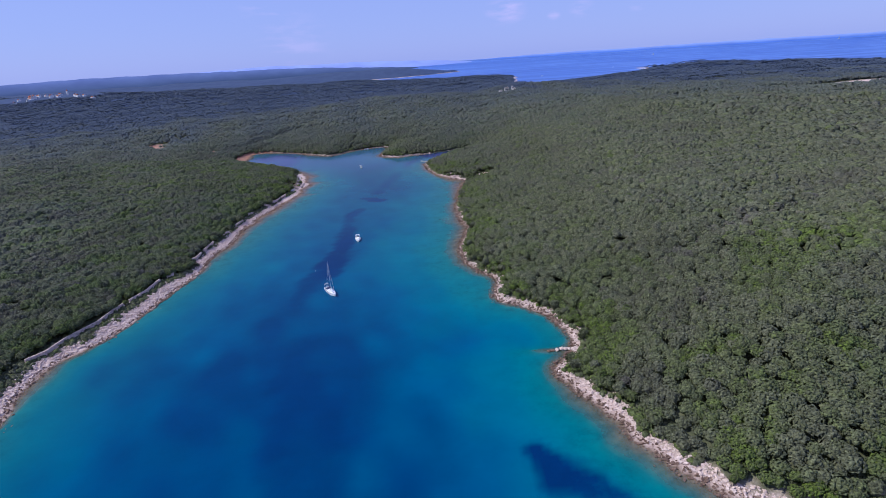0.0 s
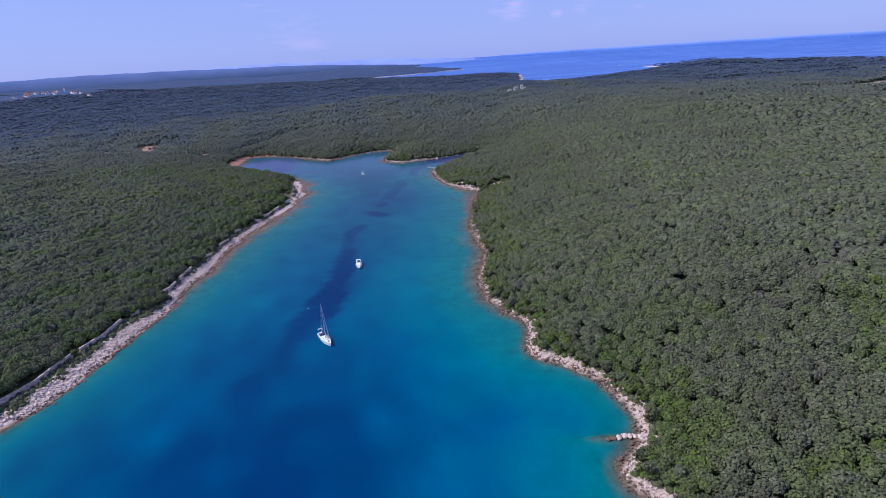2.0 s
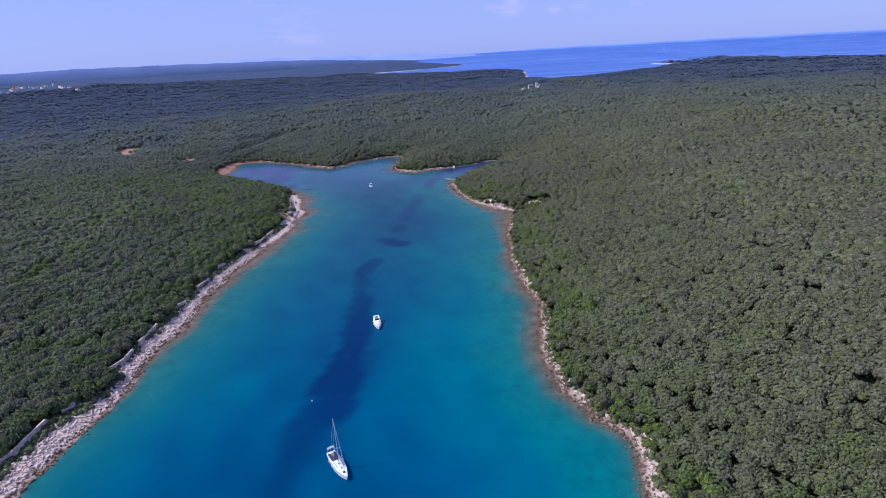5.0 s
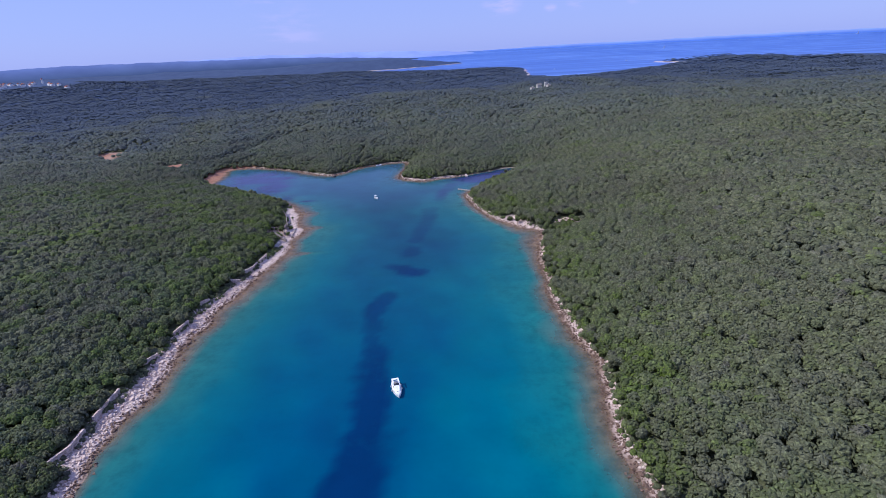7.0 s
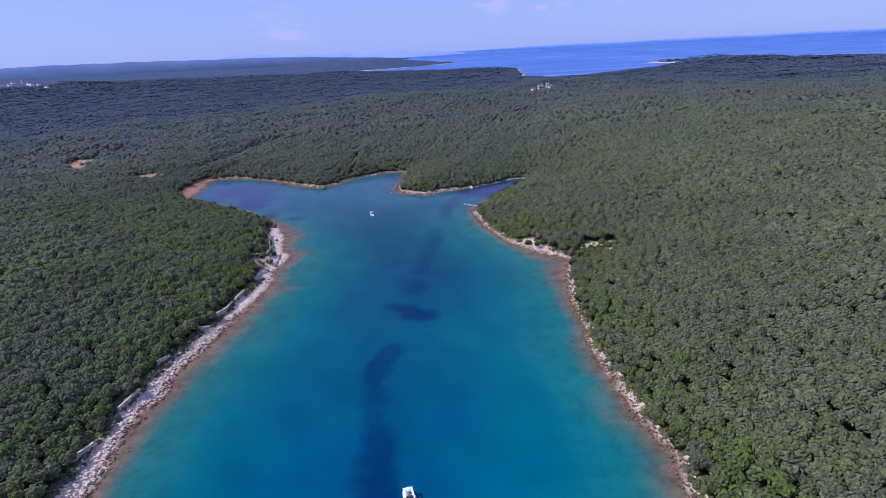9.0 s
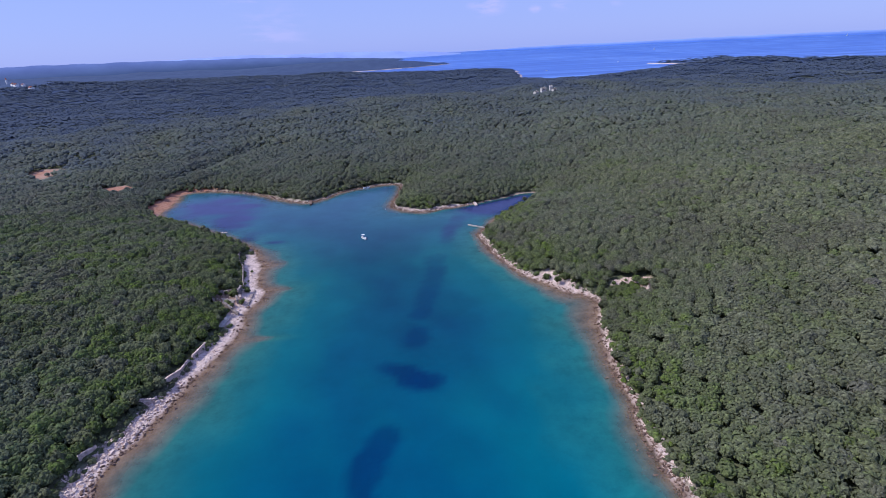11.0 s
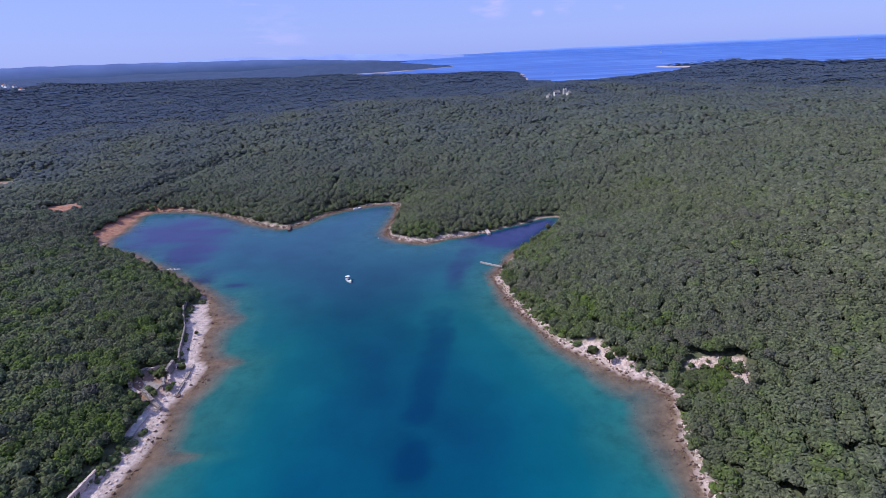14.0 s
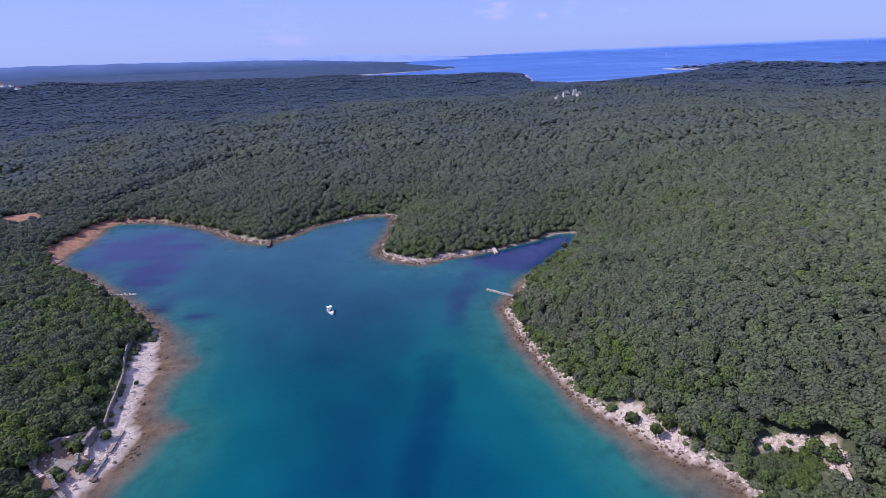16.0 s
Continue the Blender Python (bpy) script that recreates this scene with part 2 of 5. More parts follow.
# ------------------------------------------------------------------ the plan of the bay (metres)
WEST = [(-180, -600), (-160, -200), (-146, 0), (-143, 90), (-146, 137), (-154, 157), (-155, 175), (-147, 190), (-143.2, 203), (-141.8, 216), (-141.2, 228), (-140.2, 240), (-137.8, 262), (-138.2, 275), (-141, 290), (-140.6, 299), (-138, 310),
        (-141, 333), (-141.4, 347), (-139.2, 358), (-141, 370), (-137.2, 386), (-134.2, 408), (-129.2, 438), (-130.8, 452), (-131.8, 461), (-129.8, 467.5), (-129.2, 473), (-130.2, 480), (-134.6, 488), (-137.0, 496), (-138.8, 503), (-141.6, 514), (-148.4, 531), (-157, 543),
        (-174, 560), (-192, 576), (-212, 594), (-234, 610)]
HEAD = [(-242, 620), (-245, 640), (-247, 658), (-250, 678), (-244, 685), (-230, 686), (-203, 677), (-180, 662), (-157, 643), (-140, 635), (-128, 648), (-119, 662),
        (-104, 672), (-90, 677), (-76, 675), (-74, 656), (-78, 617), (-71, 603), (-59, 596), (-41, 601), (-20, 609), (0, 621), (16, 630), (24, 627), (20, 614), (2, 590), (-14, 566)]
EAST = [(-19, 555), (-24, 545), (-23, 532), (-19, 511), (-10, 484), (-2, 473), (4, 465), (11, 459), (15, 453), (10, 432), (6, 408), (5, 390), (4, 364),
        (6, 338), (9, 318), (7, 300), (4, 280), (6, 262), (12, 247), (20, 234), (18, 222), (19, 211), (28, 204), (36, 196), (41, 184), (42, 173), (37, 162),
        (32, 155), (36, 143), (43, 131), (47, 120), (54, 107), (62, 98), (82, 88), (110, 76), (140, 40), (170, -60), (190, -250), (200, -600)]
OPEN_SEA = [(-900, 3480), (-485, 3540), (-270, 3620), (-62, 3760), (110, 3900), (0, 4000), (-500, 4150), (-1500, 4250), (-1500, 7000), (7000, 7000), (7000, 900),
            (2000, 1100), (1350, 1450), (1200, 1750), (1150, 2150), (1120, 2500), (930, 2720), (1020, 2420), (800, 2150), (600, 1960), (450, 1850), (260, 1850),
            (270, 2100), (320, 2500), (330, 2750), (120, 2880), (-100, 3060), (-500, 3330)]


def spline(points, steps, wobble):
    """A smooth line through the points with a small natural wobble."""
    p = np.array(points, float)
    q = np.vstack([2 * p[0] - p[1], p, 2 * p[-1] - p[-2]])
    out = []
    for i in range(1, len(q) - 2):
        for k in range(steps):
            u = k / steps
            a, b, c, d = q[i - 1], q[i], q[i + 1], q[i + 2]
            v = 0.5 * (2 * b + (c - a) * u + (2 * a - 5 * b + 4 * c - d) * u * u + (3 * b - a - 3 * c + d) * u ** 3)
            v = v + wobble * np.array([noise.noise((v[0] * 0.13, v[1] * 0.13, 1.0)), noise.noise((v[0] * 0.13, v[1] * 0.13, 7.0))])
            out.append(v)
    out.append(q[-2])
    return np.array(out)


def signed(poly, x, y):
    """Distance to a closed outline, negative inside it."""
    a, b = poly, np.roll(poly, -1, 0)
    best = np.full(x.shape, 1e12)
    inside = np.zeros(x.shape, bool)
    for (ax, ay), (bx, by) in zip(a, b):
        dx, dy = bx - ax, by - ay
        u = np.clip(((x - ax) * dx + (y - ay) * dy) / (dx * dx + dy * dy + 1e-9), 0, 1)
        best = np.minimum(best, (x - ax - u * dx) ** 2 + (y - ay - u * dy) ** 2)
        if ay != by:
            inside ^= ((ay > y) != (by > y)) & (x < (bx - ax) * (y - ay) / (by - ay) + ax)
    return np.where(inside, -1, 1) * np.sqrt(best)


COAST = spline(WEST + HEAD + EAST, 5, 1.6)
GX0, GY0, GS = -460.0, -100.0, 2.0
_gx, _gy = np.meshgrid(GX0 + GS * np.arange(420), GY0 + GS * np.arange(440), indexing="ij")
GRID_D = signed(COAST, _gx, _gy)


def coast(x, y):
    """Distance inland from the bay's waterline; negative over water."""
    x, y = np.asarray(x, float), np.asarray(y, float)
    fx, fy = np.clip((x - GX0) / GS, 0, 418.999), np.clip((y - GY0) / GS, 0, 438.999)
    i, j = fx.astype(int), fy.astype(int)
    u, v = fx - i, fy - j
    d = (GRID_D[i, j] * (1 - u) + GRID_D[i + 1, j] * u) * (1 - v) + (GRID_D[i, j + 1] * (1 - u) + GRID_D[i + 1, j + 1] * u) * v
    ex = np.maximum(GX0 - x, 0) + np.maximum(x - GX0 - 838, 0)
    ey = np.maximum(GY0 - y, 0) + np.maximum(y - GY0 - 878, 0)
    return np.where(ex + ey > 0, np.where((x > -165) & (x < 190) & (y < 0), -60.0, np.abs(d) + ex + ey), d)


_sea_poly = spline(OPEN_SEA + OPEN_SEA[:1], 5, 25.0)


def open_sea(x, y):
    return signed(_sea_poly, x, y)


def S(t):
    t = np.clip(t, 0, 1)
    return t * t * (3 - 2 * t)


def bell(x, y, cx, cy, rx, ry):
    return np.exp(-((x - cx) / rx) ** 2 - ((y - cy) / ry) ** 2)


def waves(x, y, size, seed=0):
    """Smooth pseudo-random relief between -1 and 1."""
    r = np.random.default_rng(seed)
    z = np.zeros(np.shape(x))
    for k in range(7):
        a, p = r.uniform(0, 6.283), r.uniform(0, 6.283)
        w = 6.283 / (size * r.uniform(0.7, 1.6))
        z = z + np.sin(w * (x * math.cos(a) + y * math.sin(a)) + p)
    return z / 3.2


def band(x, y):
    """Width of the bare rock between water and bushes."""
    w = np.where((x < -100) & (y < 530), 4.8 + 0.4 * S((y - 240) / 40), 2.2 - 0.6 * S((y - 230) / 20) - 0.3 * S((y - 575) / 20))
    w = w + 2.3 * bell(x, y, 50, 118, 34, 42) + 6.0 * bell(x, y, 3, 472, 12, 9) + 7.5 * bell(x, y, -252, 650, 16, 36) + 1.2 * bell(x, y, 24, 208, 22, 12) + 2.5 * bell(x, y, -136, 470, 14, 12) + 1.2 * bell(x, y, -140, 508, 14, 24) + 1.5 * bell(x, y, -143, 222, 14, 30)
    w = w - 1.9 * bell(x, y, 8, 600, 34, 34) - 1.0 * bell(x, y, -110, 665, 60, 20) - 1.1 * bell(x, y, -195, 676, 48, 14) + 1.4 * bell(x, y, -50, 600, 30, 10)
    return w * (1 - 0.85 * calm(x, y)) * (1 + 0.28 * waves(x, y, 22, 3) + 0.12 * waves(x, y, 7, 4))


def calm(x, y):
    """Where trees hang over the water of the narrow inlet, with hardly any bare rock."""
    return S((x + 24) / 12) * S((y - 556) / 14) * S((700 - y) / 20)


def rise(r):
    """The far sea climbs gently to the horizon's height."""
    return 77.0 * np.clip((r - 3300) / 1400, 0, 1) ** 1.6


def gully(x, y):
    """A narrow wooded valley running up the eastern slope."""
    u = ((x - 90) * 55 + (y - 207) * 21) / math.hypot(55, 21)
    v = ((x - 90) * 21 - (y - 207) * 55) / math.hypot(55, 21) + 3 * np.sin(u / 14)
    return np.exp(-(v / 5.5) ** 2) * S((u + 14) / 16) * S((95 - u) / 40)


VALLEY = [(-330, 704), (-304, 707), (-281, 704), (-267, 723), (-257, 747), (-251, 772), (-241, 787), (-226, 812)]


def hollow(x, y):
    """A grassy hollow winding up behind the red beach."""
    f = np.zeros(np.shape(x))
    for (ax, ay), (bx, by) in zip(VALLEY, VALLEY[1:]):
        t = np.clip(((x - ax) * (bx - ax) + (y - ay) * (by - ay)) / ((bx - ax) ** 2 + (by - ay) ** 2), 0, 1)
        f = np.maximum(f, np.exp(-(np.hypot(x - ax - t * (bx - ax), y - ay - t * (by - ay)) / 9) ** 2))
    return f


def height(x, y):
    x, y = np.asarray(x, float), np.asarray(y, float)
    d = coast(x, y)
    ds = open_sea(x, y)
    r = np.hypot(x, y - 180)
    right = S((x + 20) / 170)
    H = 11 + 26 * np.maximum(right, 0.85 * bell(x, y, -30, 1000, 330, 260)) - 9 * bell(x, y, -370, 735, 170, 80) + 36 * bell(x, y, -1780, 2480, 560, 520)
    H = H * (1 - 0.62 * S((r - 950) / 800) * S((x + 700) / 700) * (1 - 0.75 * S((x - 350) / 400)))
    H = H - 7 * bell(x, y, 480, 1150, 300, 350) - 9 * bell(x, y, 260, 1480, 190, 170) - 6 * bell(x, y, 660, 1530, 170, 150) + 24 * bell(x, y, 1110, 2480, 190, 230)
    H = H + (2.2 + 1.8 * S((d - 60) / 200)) * waves(x, y, 260, 11) + (0.8 + 0.9 * S((d - 60) / 150)) * waves(x, y, 70, 12) - 4 * gully(x, y) - 3.5 * hollow(x, y)
    H = np.maximum(H, 4) + 34 * bell(x, y, -700, 3800, 560, 190) + 26 * bell(x, y, -230, 3850, 320, 170)
    dl = np.minimum(np.maximum(d, 0), np.maximum(ds, 0))
    land = 0.15 + 1.5 * S(dl / 8) + H * (1 - np.exp(-np.maximum(dl - 5, 0) / 88))
    dw = np.maximum(-d, 0)
    bed = -0.55 * S(dw / 7) - 6.5 * S((dw - 5) / 40)
    far_bed = np.full(x.shape, -4.0)
    z = np.where(d < 0, bed, land)
    return np.where(ds < 0, far_bed, z) + np.where(ds < 0, 0, rise(r))


# ------------------------------------------------------------------ mesh helpers
def part(name, bm, mat, parent=None, label=""):
    me = bpy.data.meshes.new(name)
    bm.to_mesh(me)
    bm.free()
    me.materials.append(mat)
    ob = new(name, me)
    ob.parent = parent
    if label:
        ob["label"] = label
    return ob


def sheet(name, verts, faces, mat, parent=None, smooth=False, **attrs):
    """A mesh from arrays; attrs are values per vertex."""
    me = bpy.data.meshes.new(name)
    verts, faces = np.asarray(verts, np.float32), np.asarray(faces, np.int32)
    k = faces.shape[1]
    me.vertices.add(len(verts))
    me.vertices.foreach_set("co", verts.ravel())
    me.loops.add(faces.size)
    me.loops.foreach_set("vertex_index", faces.ravel())
    me.polygons.add(len(faces))
    me.polygons.foreach_set("loop_start", np.arange(0, faces.size, k, dtype=np.int32))
    me.polygons.foreach_set("use_smooth", np.full(len(faces), smooth))
    for key, val in attrs.items():
        val = np.asarray(val, np.float32)
        a = me.attributes.new(key, "FLOAT" if val.ndim == 1 else "FLOAT_VECTOR", "POINT")
        a.data.foreach_set("value" if val.ndim == 1 else "vector", val.ravel())
    me.update(calc_edges=True)
    me.materials.append(mat)
    ob = new(name, me)
    ob.parent = parent
    return ob


def grid_faces(nx, ny):
    i, j = np.meshgrid(np.arange(nx - 1), np.arange(ny - 1), indexing="ij")
    a = (i * ny + j).ravel()
    return np.stack([a, a + ny, a + ny + 1, a + 1], 1)


def graded(stops):
    """Grid lines between stops (start, step), finer where the step is small."""
    out = []
    for (a, s), (b, _) in zip(stops, stops[1:]):
        out.append(np.linspace(a, b, max(2, int(round((b - a) / s)) + 1))[:-1])
    return np.concatenate(out + [[stops[-1][0]]])


# ------------------------------------------------------------------ ground, water, sea
CLEARINGS = [(26.5, 462, 2.6, 1.7), (31.5, 461.6, 3.2, 2.2), (35.2, 459.2, 2.8, 2.8), (36.6, 455.2, 2.0, 2.2), (34.2, 452, 1.3, 1.6), (-0.5, 480.5, 2.8, 2.4), (-141, 468.5, 5, 8.5), (-135.8, 449, 1.8, 5.5), (-410, 762, 11, 17), (-393, 738, 10, 12), (-362, 722, 6, 5), (-306, 689, 12, 15), (-298, 676, 9, 8), (94.6, 92.6, 2.4, 2.0), (-148, 183, 4, 4), (545, 738, 55, 17), (620, 745, 60, 17)]


def clearing(x, y):
    f = np.zeros(np.shape(x))
    for cx, cy, rx, ry in CLEARINGS:
        q = np.hypot((x - cx) / rx, (y - cy) / ry) + 0.25 * waves(x, y, 9, 21)
        f = np.maximum(f, S((1.25 - q) / 0.3))
    return f


gx = graded([(-4900, 220), (-2000, 70), (-800, 25), (-340, 6), (-270, 2.5), (-155, 1.7), (-120, 3), (-80, 2), (65, 5), (130, 12), (500, 22), (1250, 60), (1900, 160), (4900, 1)])
gy = graded([(-700, 60), (0, 8), (60, 3), (150, 2.5), (560, 4), (700, 10), (1200, 30), (1750, 20), (2950, 50), (4400, 90), (4900, 1)])
X, Y = np.meshgrid(gx, gy, indexing="ij")
Z = height(X, Y)
D = coast(X, Y)
B = band(X, Y)
CL = clearing(X, Y)
beach = bell(X, Y, -254, 650, 24, 38) + bell(X, Y, -250, 690, 20, 8)
rock = np.maximum(S((B + 1.5 - D) / 2.5) * (D > -40) * (D < 40), CL * (1 - 0.85 * bell(X, Y, -142, 466, 9, 14)))
red = np.clip(1.6 * beach * (D < 22) + CL * (bell(X, Y, -370, 740, 120, 70) > 0.3) + 0.7 * CL * bell(X, Y, 95, 92, 12, 12) + 0.6 * CL * bell(X, Y, -142, 466, 9, 14) + 0.45 * CL * bell(X, Y, 34, 456, 12, 9), 0, 1)
wet = S((0.8 - D) / 1.0)
# far: share of the haze colour, growing with distance
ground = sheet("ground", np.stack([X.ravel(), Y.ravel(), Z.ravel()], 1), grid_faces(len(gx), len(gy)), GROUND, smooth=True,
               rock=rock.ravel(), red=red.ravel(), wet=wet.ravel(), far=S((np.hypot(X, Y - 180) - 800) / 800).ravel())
tagged(ground, "dark forest soil with pale limestone shore and reddish beach", "ground", kind="structure")

wx, wy = graded([(-280, 2), (70, 4), (240, 1)]), graded([(-650, 40), (0, 4), (60, 2), (700, 1)])
X, Y = np.meshgrid(wx, wy, indexing="ij")
D = coast(X, Y)
dw = np.maximum(-D, 0)
shelf = np.where(X < -100, 1.4 + 4.2 * S((Y - 250) / 70) + 1.6 * S((Y - 360) / 40) * S((510 - Y) / 40) + 1.2 * bell(X, Y, -130, 440, 40, 30) + 3.0 * bell(X, Y, -133, 500, 30, 34), 3.2 + 2.4 * S((Y - 235) / 40)) + 1.5 * bell(X, Y, 5, 310, 30, 60) + 7 * bell(X, Y, 42, 122, 25, 34) + 7 * bell(X, Y, -150, 166, 14, 18) + 6.5 * bell(X, Y, 5, 450, 30, 26) - 11 * bell(X, Y, 5, 612, 40, 26) + 0.9 * waves(X, Y, 34, 33) + 0.4 * waves(X, Y, 11, 34)
shelf = np.maximum(shelf, 0.9)
depth = 0.12 * S(dw / 1.5) + 0.95 * np.clip(dw / shelf, 0, 1) ** 1.4 + 1.2 * (1 - np.exp(-np.maximum(dw - shelf, 0) / 8)) + 7.2 * S((dw - shelf) / 70)
depth = depth * (1 - 0.25 * S((Y - 180) / 70) * S((480 - Y) / 110))
depth = depth * (1 - 0.85 * np.clip(0.7 * bell(X, Y, -117, 437.2, 11, 2.4) + 0.5 * bell(X, Y, -122, 482.5, 8, 2.6) + 0.4 * bell(X, Y, -131, 515, 9, 6) + 0.55 * bell(X, Y, -139, 524, 10, 14) + bell(X, Y, 30, 167.5, 9, 2), 0, 1))
depth = depth * (1 + 0.12 * waves(X, Y, 60, 31) + 0.1 * waves(X, Y, 18, 32))
depth = depth * (1 + 0.6 * bell(X, Y, -128, 225, 30, 100))


def strip(points):
    """Seagrass along a line of the plan: points (x, y, half width, density)."""
    out = np.zeros(X.shape)
    ragged = 0.32 * waves(X, Y, 17, 41) + 0.14 * waves(X, Y, 7, 43)
    for (ax, ay, aw, ad), (bx, by, bw, bd) in zip(points, points[1:]):
        t = np.clip(((X - ax) * (bx - ax) + (Y - ay) * (by - ay)) / ((bx - ax) ** 2 + (by - ay) ** 2), 0, 1)
        q = np.hypot(X - ax - t * (bx - ax), Y - ay - t * (by - ay)) / (aw + t * (bw - aw))
        out = np.maximum(out, (ad + t * (bd - ad)) * S((1.5 + ragged - q) / 1.0))
    return out


lane = np.maximum.reduce([
    strip([(-63, 182, 5, 0.25), (-61, 165, 6, 0.45), (-52, 148, 10, 0.62), (-47, 131, 11, 0.62), (-40, 105, 10, 0.55), (-36, 70, 10, 0.5)]),
    strip([(-72, 219, 3, 0.30), (-73, 229, 4, 0.5), (-71, 243, 5.6, 0.7), (-68, 256, 8.0, 0.92), (-65, 275, 7.4, 0.95), (-65, 292, 7.0, 0.95), (-65, 305, 6.3, 0.95), (-66, 317, 5.8, 0.92), (-68, 331, 4.4, 0.8), (-70, 341, 2.8, 0.6)]),
    strip([(-70, 348, 3.2, 0.5), (-71, 357, 4.0, 0.75), (-71, 369, 4.6, 0.8), (-66, 377, 4.4, 0.7)]),
    strip([(-67, 411, 4.2, 0.8), (-57, 403, 4.6, 1.0), (-53, 404, 3.8, 0.8)]),
    strip([(-60, 428, 3.8, 0.55), (-59, 437, 3.8, 0.6)]),
    strip([(-57, 450, 4.0, 0.6), (-56, 460, 4.8, 0.45), (-54, 470, 5.0, 0.5), (-53, 480, 4.8, 0.42), (-52, 492, 5.2, 0.55), (-52, 504, 4.8, 0.45), (-50, 514, 4.6, 0.3)]),
    strip([(-44, 536, 3.5, 0.35), (-42, 548, 4.6, 0.8), (-41, 558, 4.6, 0.7), (-37, 568, 5.0, 0.4), (-32, 578, 6, 0.5)]),
    strip([(19, 117, 3.2, 1.0), (24, 108, 6.0, 1.0), (33, 100, 5.5, 0.9), (38, 92, 6, 0.8)])])
meadow = bell(X, Y, -206, 634, 36, 33) + 0.95 * bell(X, Y, -180, 592, 13, 20) + 0.75 * bell(X, Y, -161, 560, 9, 8) + 0.62 * bell(X, Y, -142, 549, 9, 4) + 0.45 * bell(X, Y, -152, 572, 14, 9)
# shaded water of the inlet and nook, darkened with the seagrass tint
inlet = 1.3 * bell(X, Y, -2, 604, 36, 27) + 0.45 * bell(X, Y, -85, 664, 13, 18)
weed = lane * S(dw / 5)
weed = np.maximum(weed, 1.15 * S((meadow * (1 + 0.3 * waves(X, Y, 20, 42)) - 0.15) / 0.85) * S((dw - 0.5) / 4))
weed = np.maximum(weed, 1.25 * S((inlet - 0.2) / 0.7) * S((dw - 1) / 4))
f = grid_faces(len(wx), len(wy))
keep = (D.ravel()[f] < 5).any(1)
used = np.unique(f[keep])
remap = np.full(X.size, -1)
remap[used] = np.arange(len(used))
water = sheet("bay_water", np.stack([X.ravel(), Y.ravel(), np.zeros(X.size)], 1)[used], remap[f[keep]], WATER, smooth=True,
              depth=depth.ravel()[used], weed=weed.ravel()[used], inner=(np.clip(S((Y - 140) / 440) + 0.4 * S((-95 - X) / 40), 0, 1) + S((Y - 480) / 150) * S((dw - 1) / 8)).ravel()[used])
tagged(water, "clear turquoise bay water with dark seagrass patches", "water", kind="structure")

th, rr = np.linspace(-math.pi * 0.55, math.pi * 0.55, 120), graded([(1200, 150), (3200, 50), (4700, 1)])
A, R = np.meshgrid(th, rr, indexing="ij")
sea = sheet("open_sea", np.stack([(R * np.sin(A)).ravel(), (180 + R * np.cos(A)).ravel(), rise(R).ravel()], 1), grid_faces(len(th), len(rr))[:, ::-1], SEA, smooth=True)
tagged(sea, "deep blue open sea with pale wind streaks", "sea", kind="structure")


def far_shore(lo, hi, wide, label):
    """Pale bare rock along a stretch of the distant coast, stepping up from the sea."""
    line = _sea_poly[lo:hi]
    tan = np.gradient(line, axis=0)
    side = np.stack([tan[:, 1], -tan[:, 0]], 1) / np.linalg.norm(tan, axis=1)[:, None]
    if open_sea(*(line + 6 * side).T).mean() < 0:
        side = -side
    w = wide * np.clip(0.65 + 0.9 * waves(line[:, 0], line[:, 1], 160, 95), 0.05, 1.4)[:, None]
    base = rise(np.hypot(line[:, 0], line[:, 1] - 180))[:, None]
    rows = [np.hstack([line + side * w * a, base + b]) for a, b in ((-0.3, -1.0), (0.0, 0.8), (0.5, 2.2), (1.0, 2.8))]
    ob = sheet("far_shore", np.concatenate(rows), grid_faces(4, len(line)), LIME, smooth=True)
    return tagged(ob, label, "shore", kind="structure")


def nearest(x, y):
    return int(np.hypot(_sea_poly[:, 0] - x, _sea_poly[:, 1] - y).argmin())


for a, b, wide, label in (((-485, 3540), (110, 3900), 6, "thin pale rocky shore of a distant headland"), ((1120, 2500), (1000, 2420), 7, "pale rocks at the tip of a low wooded point"),
                          ((260, 1850), (330, 2750), 13, "pale rocky shore of a small headland on the open sea")):
    lo, hi = sorted((nearest(*a), nearest(*b)))
    far_shore(lo, hi + 1, wide, label)

